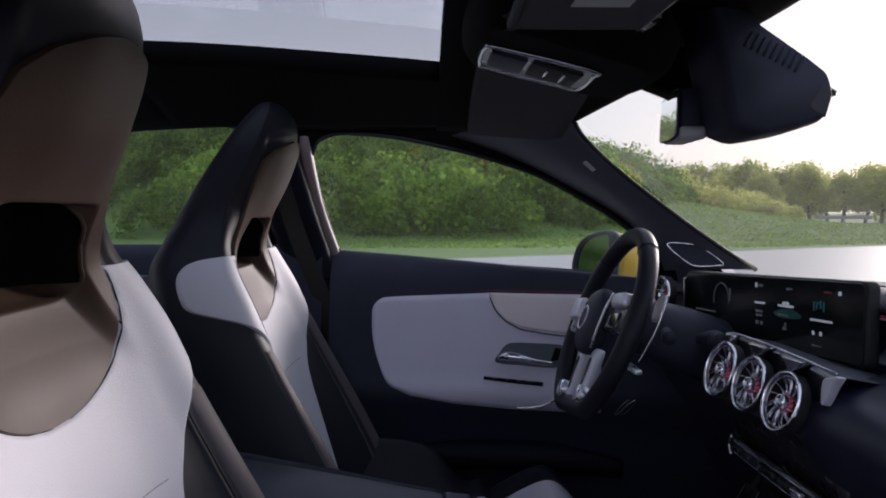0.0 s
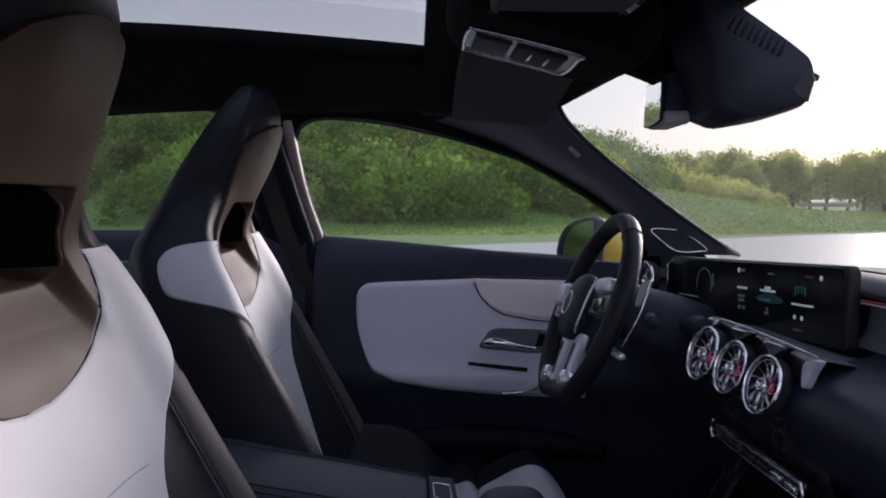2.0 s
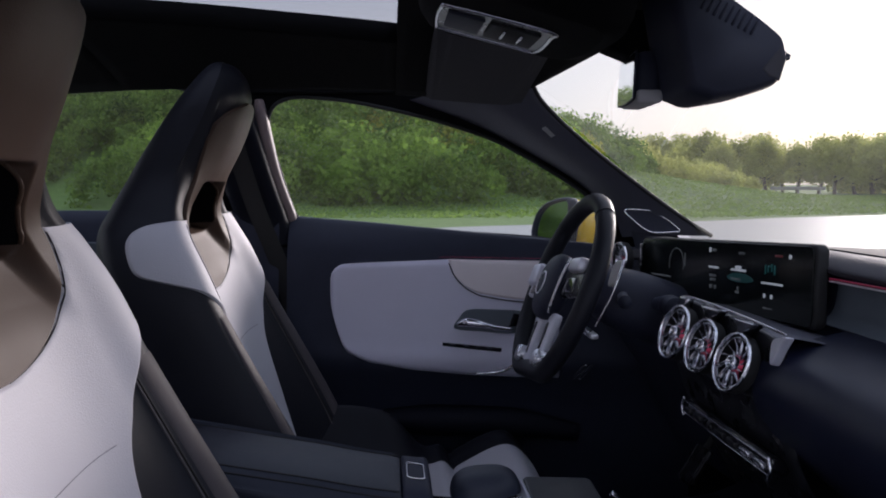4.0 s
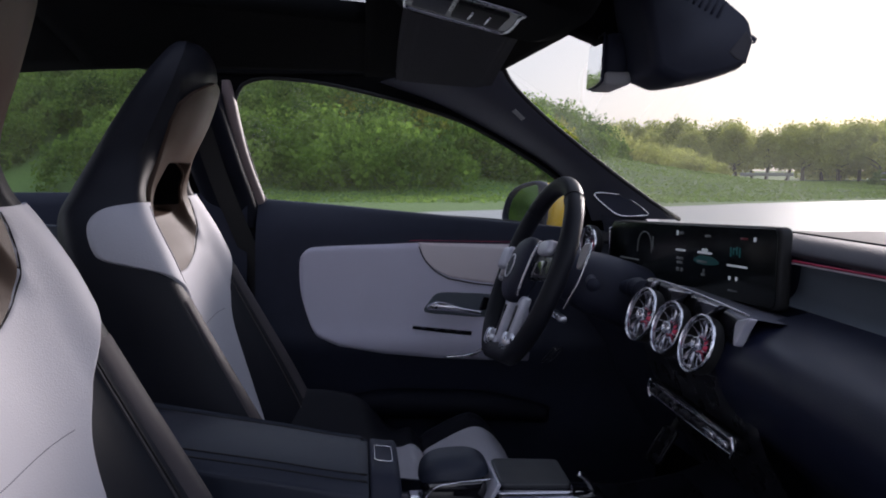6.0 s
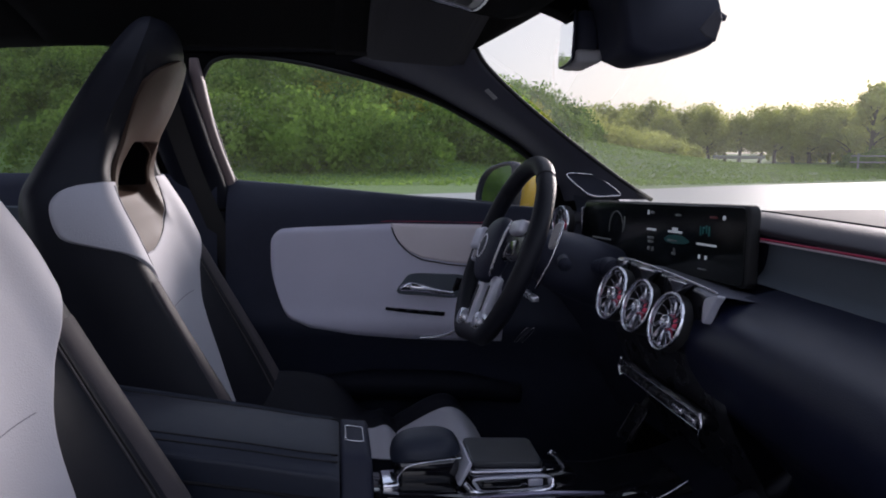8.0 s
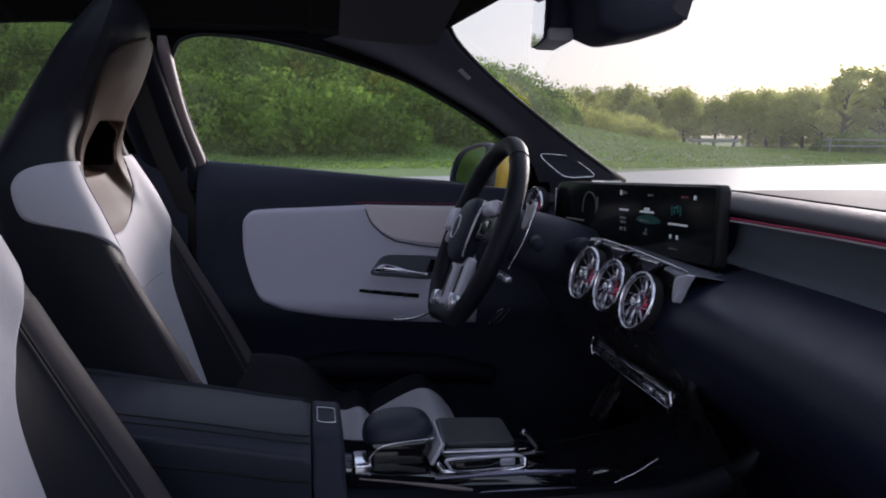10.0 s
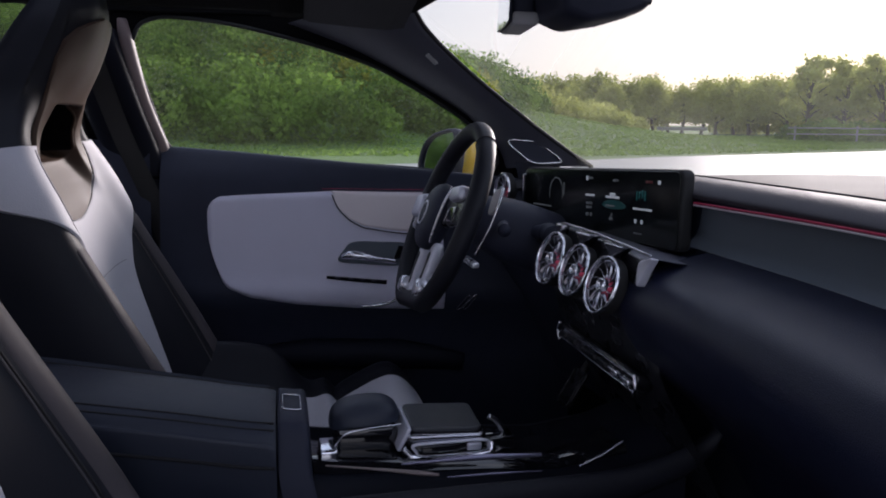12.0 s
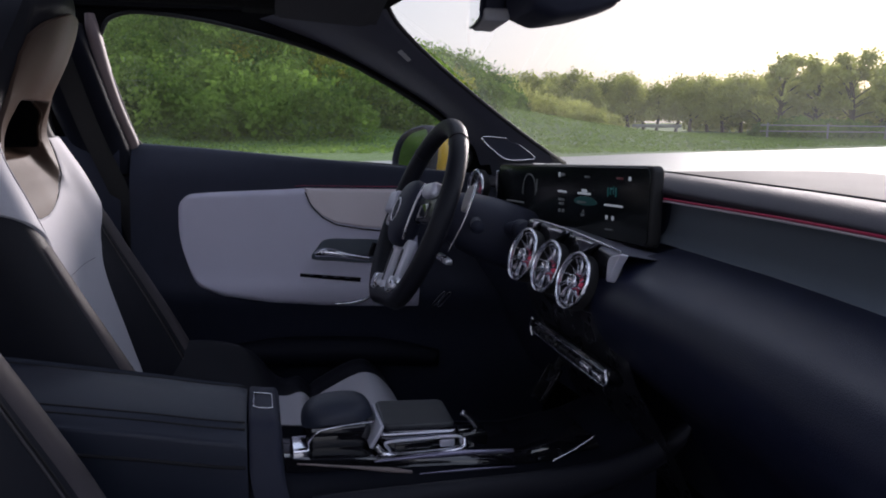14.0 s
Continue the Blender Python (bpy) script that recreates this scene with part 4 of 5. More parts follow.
sl = plate([(0.136, 0.684), (0.137, 0.691), (0.27, 0.680), (0.268, 0.671), (0.20, 0.677)], 0.005, 0.001)
bend(sl, lambda c: Vector((c.x + float(door_x(c.y, c.z)) + 0.011, c.y, c.z)))
part("seat_switches", sl, GLOSS, door, "narrow black switch strip")
for y in (0.16, 0.19, 0.215, 0.24):
    part("switch", box((0.006, 0.012, 0.004), (float(door_x(y, 0.68)) + 0.014, y, 0.6895 - (y - 0.136) * 0.09), 0.001), SOFT, door)
ct = [(float(door_x(y, z)) + 0.016, y, z) for y, z in ((0.212, 0.622), (0.245, 0.624), (0.275, 0.632), (0.30, 0.648), (0.325, 0.672), (0.345, 0.70))]
part("grip_trim", tube(ct, 0.0032, 50, 8), CHROME, door, "thin chrome strip of the pull grip")
pk = [(float(door_x(y, 0.5)) + 0.035, y, z) for y, z in ((-0.05, 0.50), (0.1, 0.505), (0.3, 0.50), (0.45, 0.48))]
part("door_pocket", tube(pk, [0.02, 0.035, 0.035, 0.02], 40, 12), TUNNEL, door)

for dy in (0.0, 0.014):
    y, z = 0.446 + dy, 0.625
    frame_pts = [(float(door_x(y + 0.010 * v + 0.004 * u, z + 0.015 * v)) + 0.006, y + 0.010 * v + 0.004 * u, z + 0.015 * v) for u, v in ((-1, -1), (1, -1), (1, 1), (-1, 1))]
    part("release_button", tube(frame_pts, 0.0011, 30, 6, True), DARKCHROME, door, "small metal-framed release button")

rear_door = thing("door_2", "closed rear door in black with a grey insert", "door", kind="structure")
rr = []
for y in np.linspace(-1.05, -0.24, 30):
    rr.append([(-0.775 + dx, y, z) for z, dx in ((0.30, 0.0), (0.6, 0.02), (0.80, 0.02), (0.90, 0.0), (0.955, -0.01), (0.985, -0.03), (0.985, -0.06))])
part("door_panel", grid(np.array(rr), flip=True), DOORSKIN, rear_door)
ri = plate(spline([(-0.95, 0.90), (-0.6, 0.915), (-0.36, 0.905), (-0.34, 0.85), (-0.40, 0.72), (-0.7, 0.68), (-0.95, 0.70)], 60, True).tolist(), 0.012, 0.004)
bend(ri, lambda c: Vector((c.x - 0.752, c.y, c.z)))
part("insert", ri, INSERT, rear_door, "charcoal insert")

# ---- outside mirror on the driver's door ----
mirror = thing("wing_mirror", "yellow and black door mirror outside the driver's window", "door mirror", at=(-0.93, 0.458, 0.945))
A, B = np.meshgrid(np.linspace(0, 2 * math.pi, 40, endpoint=False), np.linspace(0, math.pi, 24), indexing="xy")


def shell_pts(sx, sy, sz, p=0.75):
    def sg(c):
        return np.sign(c) * np.abs(c) ** p
    return np.stack([sx * sg(np.sin(B)) * sg(np.cos(A)), sy * sg(np.cos(B)), sz * sg(np.sin(B)) * sg(np.sin(A))], -1)


def mirror_ring(k, y, lift=0.0):
    """Outline of the mirror housing, k times its size: rounded outer end, flat foot, highest towards the car."""
    o = spline([(-0.098, -0.034), (-0.095, -0.004), (-0.078, 0.026), (-0.040, 0.050), (0.020, 0.064), (0.078, 0.068), (0.099, 0.045), (0.100, -0.030), (0.085, -0.055), (0.0, -0.060), (-0.075, -0.054)], 66, True)
    return [(x * k, y, z * k + lift) for x, z in o]


part("cap", grid(np.array([mirror_ring(k, y) for k, y in ((1.0, 0.0), (1.0, 0.025), (0.96, 0.065), (0.86, 0.098), (0.64, 0.118), (0.30, 0.126), (0.02, 0.128))]), closed_v=True, cap=True), YELLOW, mirror, "glossy yellow mirror cap")
part("rim", grid(np.array([mirror_ring(k, y) for k, y in ((1.0, 0.002), (1.035, -0.004), (1.045, -0.020), (1.02, -0.032), (0.95, -0.036), (0.90, -0.031), (0.89, -0.020))]), closed_v=True, flip=True), SOFT, mirror, "black mirror surround")
gl = plate([(x, z) for x, _, z in mirror_ring(0.91, 0)], 0.003, 0.001, axes=(0, 2))
gl.transform(Matrix.Translation((0, -0.0225, 0)))
part("mirror_glass", gl, DIMMIRROR, mirror, "mirror glass reflecting the bank")
part("foot", box((0.16, 0.06, 0.03), (0.16, 0.035, -0.055), 0.01), GLOSS, mirror)
mirror.rotation_euler = (radians(-6), 0, radians(20))
mirror.scale = (0.86, 0.86, 0.98)


# ---- dashboard ----
DASH = [(0.64, 0.958), (0.618, 0.957), (0.600, 0.952), (0.584, 0.941), (0.587, 0.934)]
LOWER = [(0.606, 0.930), (0.605, 0.905), (0.600, 0.884), (0.585, 0.868), (0.535, 0.857), (0.485, 0.840), (0.464, 0.808), (0.472, 0.770), (0.505, 0.725), (0.545, 0.690), (0.60, 0.64), (0.66, 0.55), (0.74, 0.42)]


def dash_shift(x):
    """The dashboard sweeps back towards the doors."""
    return -0.16 * max(0.0, abs(x) - 0.28) ** 1.5


def along(profile, x0, x1, nx, np_, squash=None):
    pr = spline(profile, np_)
    rows = []
    for x in np.linspace(x0, x1, nx):
        rows.append([(x, y + dash_shift(x) * step(1.0, 0.7, y), z) if squash is None else squash(x, y, z) for y, z in pr])
    return grid(np.array(rows, float), flip=False)


dashboard = thing("dashboard", "dark navy dashboard with a rounded lower wing", "dashboard")


def dash_low(x, y, z):
    """The top of the dashboard drops towards the driver's door."""
    return (x, y + dash_shift(x) * float(step(1.0, 0.7, y)), z - 0.036 * float(step(0.0, -0.32, x)) - 0.014 * float(step(-0.45, -0.62, x)))


part("top_pad", along(DASH, -0.66, 0.66, 50, 40, dash_low), PAD, dashboard, "soft dark top pad")
part("windscreen_shelf", along([(1.09, 0.945), (0.98, 0.957), (0.84, 0.960), (0.70, 0.959), (0.642, 0.9575)], -0.66, 0.66, 50, 40, dash_low), SHELF, dashboard, "satin shelf running up to the windscreen")
part("seam", tube([dash_low(x, 0.640, 0.9583) for x in np.linspace(-0.64, 0.64, 40)], 0.0016, 80, 6), STITCH, dashboard)
part("fascia", along(LOWER[:4], 0.06, 0.66, 40, 16), INSERT, dashboard, "grey fabric fascia strip")
part("fascia_backing", along([(0.640, 0.952), (0.632, 0.930), (0.630, 0.900)], 0.06, 0.66, 40, 8), RUBBER, dashboard, "black backing of the fascia")
part("lower_wing", along(LOWER[3:], 0.118, 0.66, 40, 50), DASHSKIN, dashboard, "rolled leather lower wing")
part("driver_fascia", along([(0.60, 0.945), (0.61, 0.90), (0.60, 0.86), (0.56, 0.83), (0.55, 0.78), (0.58, 0.70), (0.64, 0.60), (0.72, 0.45)], -0.66, 0.165, 40, 40), SOFT, dashboard, "black driver-side fascia")
strip = [(x, 0.5845 + dash_shift(x), 0.9285 + 0.018 * (x - 0.07)) for x in np.linspace(0.075, 0.66, 30)]
part("light_strip", tube(strip, 0.0015, 60, 8), RED, dashboard, "red ambient light strip")
part("strip_edge", tube([(x, y - 0.0008, z - 0.0032) for x, y, z in strip], 0.0013, 60, 6), LABEL, dashboard, "pale edge below the light strip")

# ---- double display ----
display = thing("display", "wide black glass double display, switched on", "display", at=(-0.245, 0.572, 0.899))
dm = Matrix(((0.98, 0.0, 0.0, 0), (0.02, 1, 0.0, 0), (0.052, 0, 1, 0), (0, 0, 0, 1)))


def on_display(me):
    me.transform(dm)
    return me


DW, DH = 0.322, 0.057
cor = []
for sx, sz, a0 in ((1, 1, 0), (-1, 1, 90), (-1, -1, 180), (1, -1, 270)):
    for a in range(0, 91, 15):
        cor.append((sx * (DW - 0.012) + 0.012 * math.cos(radians(a0 + a)), sz * (DH - 0.012) + 0.012 * math.sin(radians(a0 + a))))
part("housing", on_display(plate(cor, 0.018, 0.004, axes=(0, 2))), RUBBER, display, "slim black housing")
glassy = plate([(x * 0.985, z * 0.95) for x, z in cor], 0.003, 0.001, axes=(0, 2))
glassy.transform(Matrix.Translation((0, -0.0095, 0)))
pane = part("glass", on_display(glassy), SCREEN, display, "reflective black glass")


def icon(x, z, w, h, mat, name="bar"):
    me = box((w, 0.0016, h), (x, -0.0115, z), 0.0003, 1)
    part(name, on_display(me), mat, display)


for x, z, w, h, mat in ((0.01, 0.040, 0.006, 0.008, UI_WHITE), (0.026, 0.040, 0.014, 0.004, UI_GREY), (0.122, 0.038, 0.018, 0.003, UI_GREY), (0.232, 0.038, 0.020, 0.003, UI_RED), (0.262, 0.038, 0.006, 0.006, UI_WHITE),
                        (0.024, 0.011, 0.036, 0.0035, UI_WHITE), (0.022, -0.003, 0.024, 0.004, UI_GREY), (0.022, -0.010, 0.020, 0.004, UI_GREY), (0.016, -0.022, 0.010, 0.006, UI_GREY), (0.032, -0.022, 0.006, 0.006, UI_GREY),
                        (0.112, 0.011, 0.048, 0.0035, UI_WHITE), (0.112, 0.0155, 0.018, 0.0045, UI_WHITE), (0.104, -0.0035, 0.034, 0.0035, UI_GREY), (0.112, -0.018, 0.004, 0.006, UI_GREY), (0.215, -0.003, 0.058, 0.003, UI_WHITE),
                        (0.196, 0.017, 0.0025, 0.014, UI_TEAL), (0.204, 0.018, 0.0025, 0.010, UI_TEAL), (0.214, 0.020, 0.0025, 0.012, UI_TEAL), (0.222, 0.017, 0.0025, 0.014, UI_TEAL), (0.209, 0.022, 0.012, 0.0025, UI_TEAL),
                        (0.195, -0.022, 0.005, 0.006, UI_WHITE), (0.215, -0.022, 0.005, 0.006, UI_WHITE), (0.205, -0.040, 0.026, 0.002, UI_GREY), (0.11, -0.024, 0.012, 0.004, UI_GREY),
                        (-0.21, -0.018, 0.10, 0.003, UI_GREY), (-0.21, -0.030, 0.05, 0.003, UI_GREY), (-0.095, 0.018, 0.003, 0.024, UI_GREY)):
    icon(x, z, w, h, mat)
glow = plate(spline([(0.074, -0.002), (0.088, 0.004), (0.108, 0.0065), (0.136, 0.0055), (0.155, 0.001), (0.160, -0.003), (0.144, -0.0065), (0.110, -0.008), (0.086, -0.0065)], 50, True).tolist(), 0.0012, 0.0003, axes=(0, 2))
glow.transform(Matrix.Translation((0, -0.0112, 0)))
part("car_graphic", on_display(glow), UI_DIM, display, "dim teal car graphic")
arc = [(-0.135 + 0.034 * math.cos(a), -0.0115, 0.008 + 0.030 * math.sin(a)) for a in np.linspace(-0.3, math.pi + 0.3, 24)]
part("gauge_arc", on_display(tube(arc, 0.0009, 50, 6)), UI_GREY, display, "dim dial arc")
edge_s = box((0.004, 0.014, 0.105), (-0.336, -0.004, -0.01), 0.0015)
part("side_strip", on_display(edge_s), DARKCHROME, display)


# ---- round air vents ----
def air_vent(loc, turn):
    v = thing("air_vent", "round turbine-style chrome air vent with a red-lit core", "air vent", "turbine air vents", at=loc)
    v.rotation_euler = turn
    part("ring", lathe([(0.0426, 0.001), (0.0427, -0.006), (0.0434, -0.0092), (0.0445, -0.0100), (0.0458, -0.0085), (0.0464, -0.005)], 64), CHROME, v, "broad polished chrome ring")
    part("sleeve", lathe([(0.0464, -0.005), (0.0464, 0.002), (0.0450, 0.012)], 48), RUBBER, v, "black outer sleeve")
    groove = [(0.0392 * math.cos(a), -0.0040, 0.0392 * math.sin(a)) for a in np.linspace(0, 2 * math.pi, 48, endpoint=False)]
    part("inner_ring", tube(groove, 0.0009, 72, 6, True), SILVER, v, "thin bright inner ring")
    part("barrel", lathe([(0.0428, -0.004), (0.0415, 0.006), (0.034, 0.020), (0.020, 0.024), (0.0, 0.024)], 48), RUBBER, v, "black inner barrel")
    for k in range(12):
        a0 = 2 * math.pi * k / 12
        rows_ = []
        for q in np.linspace(0, 1, 6):
            r_, a_ = 0.0125 + 0.0272 * q, a0 + 0.42 * q
            c_, n_ = np.array([r_ * math.cos(a_), 0.0, r_ * math.sin(a_)]), np.array([-math.sin(a_), 0.0, math.cos(a_)])
            front, deep = -0.002 - 0.004 * q, 0.012 - 0.002 * q
            rows_.append([c_ - 0.0007 * n_ + [0, front, 0], c_ + 0.0007 * n_ + [0, front, 0], c_ + 0.0034 * n_ + [0, deep, 0], c_ + 0.0022 * n_ + [0, deep, 0]])
        part("blade", grid(np.array(rows_), closed_v=True, cap=True), DARKCHROME, v)
    part("core_light", lathe([(0.0112, 0.008), (0.0122, 0.005), (0.0117, 0.001), (0.0105, 0.002)], 32), REDGLOW, v, "red-lit core ring")
    part("hub", lathe([(0.0108, 0.010), (0.0110, -0.006), (0.0096, -0.0100), (0.0074, -0.0104), (0.0064, -0.0080), (0.0, -0.0080)], 32), CHROME, v, "chrome centre knob")
    return v


first = air_vent((-0.106, 0.455, 0.823), (radians(-18), 0, radians(4)))
first.scale = (0.92, 0.92, 0.92)
for loc, turn in (((-0.008, 0.455, 0.823), (-18, 0, 4)), ((0.088, 0.455, 0.822), (-18, 0, 4)), ((-0.598, 0.520, 0.886), (-4, 0, 8))):
    copy_thing(first, pose(*loc, *turn) @ Matrix.Scale(0.92, 4))

plate_t = thing("vent_panel", "polished metal panel framing the three centre vents", "vent panel", at=(-0.008, 0.468, 0.83))
ol = [(-0.160, 0.010), (-0.148, 0.036), (-0.05, 0.040), (0.08, 0.038), (0.150, 0.030), (0.160, 0.010), (0.14, -0.03), (0.09, -0.052), (-0.12, -0.052), (-0.155, -0.03)]
vp = plate(spline(ol, 90, True).tolist(), 0.012, 0.004, axes=(0, 2))
vp.transform(pose(0, 0.014, 0, -10, 0, 0))
part("panel", vp, SATIN, plate_t, "satin black plate")
part("top_trim", tube([(-0.158, 0.012, 0.030), (-0.11, 0.004, 0.047), (0.0, 0.004, 0.050), (0.10, 0.004, 0.049), (0.165, 0.002, 0.048), (0.186, 0.004, 0.046)], 0.0018, 60, 8), DARKCHROME, plate_t, "thin metal upper edge")
wing = plate(spline([(0.154, 0.032), (0.172, 0.040), (0.182, 0.042), (0.173, 0.026), (0.164, 0.006), (0.158, 0.008)], 40, True).tolist(), 0.012, 0.002, axes=(0, 2))
wing.transform(pose(0, 0.004, 0, -10, 0, 0))
part("silver_wing", wing, SPOKE, plate_t, "bright silver end wing")
for x0, x1 in ((-0.130, -0.100), (-0.048, 0.018), (0.050, 0.122)):
    mid = (x0 + x1) / 2
    lug = plate(spline([(x0, 0.044), (mid, 0.048), (x1, 0.047), (mid + 0.012, 0.030), (mid - 0.004, 0.012), (mid - 0.014, 0.030)], 40, True).tolist(), 0.014, 0.005, axes=(0, 2))
    lug.transform(pose(0, 0.000, 0, -10, 0, 0))
    part("silver_lug", lug, DARKCHROME, plate_t, "silver bridge between two vents")
lid = along([(0.592, 0.850), (0.53, 0.860), (0.492, 0.866), (0.484, 0.860), (0.490, 0.852)], -0.17, 0.150, 30, 30)
part("hood", lid, LEDGE, dashboard, "dark ledge below the display")
stack = along([(0.50, 0.80), (0.49, 0.765), (0.495, 0.74), (0.51, 0.70), (0.54, 0.65), (0.58, 0.58), (0.62, 0.50)], -0.19, 0.165, 24, 30)
part("centre_facing", stack, SATIN, dashboard, "gloss black centre stack")

climate = thing("climate_switches", "row of chrome toggle switches on a black strip", "climate panel", at=(-0.012, 0.490, 0.695))
climate.scale = (0.9, 1, 1)
part("base", box((0.30, 0.03, 0.022), (0, 0.012, 0), 0.006, m=pose(0, 0, 0, -18, 0, 0)), GLOSS, climate)
part("upper_trim", tube([(-0.148, -0.002, 0.009), (0, -0.004, 0.010), (0.148, -0.002, 0.010)], 0.0013, 30, 8), CHROME, climate)
part("lower_trim", tube([(-0.148, -0.002, -0.009), (0, -0.004, -0.009), (0.148, -0.002, -0.010)], 0.0013, 30, 8), CHROME, climate)
for k in range(7):
    x = -0.126 + 0.042 * k
    part("toggle", box((0.030, 0.010, 0.010), (x, -0.004, 0.0), 0.003), CHROME if k in (5, 6) else SATIN, climate)
part("end_cap", tube([(0.150, -0.003, 0.015), (0.157, -0.004, 0.0), (0.150, -0.003, -0.015)], 0.003, 20, 8), CHROME, climate)
part("end_cap", tube([(-0.150, -0.003, 0.015), (-0.157, -0.004, 0.0), (-0.150, -0.003, -0.015)], 0.003, 20, 8), CHROME, climate)

# ---- steering wheel ----
wheel = thing("steering_wheel", "flat-bottomed black leather steering wheel with silver spokes", "steering wheel", at=(-0.372, 0.334, 0.853))
wheel.matrix_basis = pose(-0.372, 0.334, 0.853, -22) @ pose(0, 0, 0, 0, -9)          # local y points away from the driver; turned a little to one side
ring = []
for a in np.linspace(0, 2 * math.pi, 72, endpoint=False):
    x, z = 0.176 * math.sin(a), 0.176 * math.cos(a)
    ring.append((x, 0.0, max(z, -0.158)))
part("rim", tube(ring, 0.0172, 120, 16, True), LEATHER, wheel, "thick leather rim")
for a in (40, -40):
    p = [(0.176 * math.sin(radians(a)) + 0.0177 * math.cos(t) * math.sin(radians(a)), 0.0177 * math.sin(t), 0.176 * math.cos(radians(a)) + 0.0177 * math.cos(t) * math.cos(radians(a))) for t in np.linspace(0, 2 * math.pi, 20, endpoint=False)]
    part("seam", tube(p, 0.0009, 40, 6, True), STITCH, wheel)
hubm = shell_pts(0.060, 0.026, 0.064, 0.8)
hm = grid(hubm, closed_v=True)
hm.transform(Matrix.Translation((0, -0.014, 0.0)))
part("airbag_cover", hm, SOFT, wheel, "padded black airbag cover")
part("badge", tube([(0.022 * math.cos(a), -0.0395, 0.022 * math.sin(a)) for a in np.linspace(0, 2 * math.pi, 24, endpoint=False)], 0.0016, 40, 8, True), SILVER, wheel, "plain silver ring badge")
for sx in (-1, 1):
    me = box((0.112, 0.016, 0.050), (sx * 0.112, -0.008, 0.006), 0.007, 4)
    part("spoke", me, SPOKE if sx < 0 else SATIN, wheel, "silver side spoke" if sx < 0 else "dark side spoke")
    me = box((0.060, 0.026, 0.046 if sx < 0 else 0.026), (sx * 0.128, -0.016, 0.026 if sx < 0 else 0.036), 0.008, 4)
    part("spoke_cover", me, SPOKE, wheel, "silver upper cover of the spoke")
    part("spoke_edge", tube([(sx * 0.068, -0.020, 0.052), (sx * 0.066, -0.024, 0.02), (sx * 0.060, -0.024, -0.02), (sx * 0.048, -0.020, -0.052)], 0.0022, 40, 8), SILVER, wheel)
    me = box((0.064, 0.008, 0.028), (sx * 0.108, -0.016, 0.0), 0.003)
    part("switch_pad", me, GLOSS, wheel, "gloss black thumb switches")
    lo = [(sx * 0.026, -0.058), (sx * 0.050, -0.050), (sx * 0.050, -0.09), (sx * 0.046, -0.152), (sx * 0.026, -0.154), (sx * 0.030, -0.10)]
    me = plate(spline(lo, 50, True).tolist(), 0.020, 0.006, axes=(0, 2))
    low = part("lower_spoke", me, SPOKE, wheel, "silver lower spoke")
    slot = plate(spline([(sx * 0.034, -0.072), (sx * 0.044, -0.070), (sx * 0.043, -0.10), (sx * 0.039, -0.128), (sx * 0.033, -0.128), (sx * 0.036, -0.10)], 40, True).tolist(), 0.005, 0.001, axes=(0, 2))
    slot.transform(Matrix.Translation((0, -0.0095, 0)))
    part("inlay", slot, SATIN, low, "dark inlay of the spoke")
    pad = [(sx * 0.118, 0.066), (sx * 0.146, 0.068), (sx * 0.150, 0.045), (sx * 0.142, 0.026), (sx * 0.122, 0.024), (sx * 0.114, 0.045)]
    me = plate(spline(pad, 50, True).tolist(), 0.006, 0.002, axes=(0, 2))
    me.transform(Matrix.Translation((0, 0.045, 0)))
    part("shift_paddle", me, LABEL, wheel, "light grey shift paddle")
    part("paddle_edge", tube([(sx * 0.152, 0.044, 0.070), (sx * 0.158, 0.044, 0.035), (sx * 0.150, 0.044, -0.010), (sx * 0.130, 0.044, -0.050)], 0.0022, 40, 8), CHROME, wheel, "curved chrome edge")
    kn = lathe([(0.0, -0.022), (0.014, -0.021), (0.017, -0.014), (0.017, 0.0), (0.013, 0.006)], 32, Matrix.Translation((sx * 0.062, 0, -0.135)))
    part("drive_dial", kn, SILVER, wheel, "small round control dial")
col = thing("steering_column", "black steering column shroud with stalks", "steering column", at=(-0.372, 0.42, 0.84))
cs = shell_pts(0.075, 0.16, 0.062, 0.8)
cm = grid(cs, closed_v=True)
cm.transform(pose(0, 0.10, -0.03, -20, 0, 0))
part("shroud", cm, SOFT, col)
part("gear_stalk", tube([(0.05, 0.02, 0.01), (0.10, 0.0, 0.012), (0.150, -0.01, 0.012)], [0.008, 0.009, 0.012], 24, 10), SOFT, col)
part("knob", tube([(0.06, 0.07, -0.005), (0.10, 0.085, -0.002), (0.13, 0.085, -0.002)], [0.010, 0.020, 0.018], 24, 12), SOFT, col)
part("indicator_stalk", tube([(-0.05, 0.02, 0.01), (-0.10, 0.0, 0.012), (-0.16, -0.01, 0.012)], [0.008, 0.009, 0.010], 24, 10), SOFT, col)
part("adjust_lever", box((0.078, 0.014, 0.010), (0.056, -0.045, -0.058), 0.003), SILVER, col, "silver adjusting lever")

# ---- centre console ----
console = thing("centre_console", "gloss black centre console with chrome trim", "centre console")


def console_section(y):
    top = np.interp(y, [-0.4, 0.03, 0.10, 0.30, 0.42, 0.52, 0.60], [0.60, 0.585, 0.575, 0.565, 0.555, 0.57, 0.60])
    return [(-0.115, 0.32), (-0.115, top - 0.03), (-0.10, top), (0.0, top - 0.004), (0.045, top), (0.062, top - 0.03), (0.075, top - 0.07), (0.085, 0.32)]


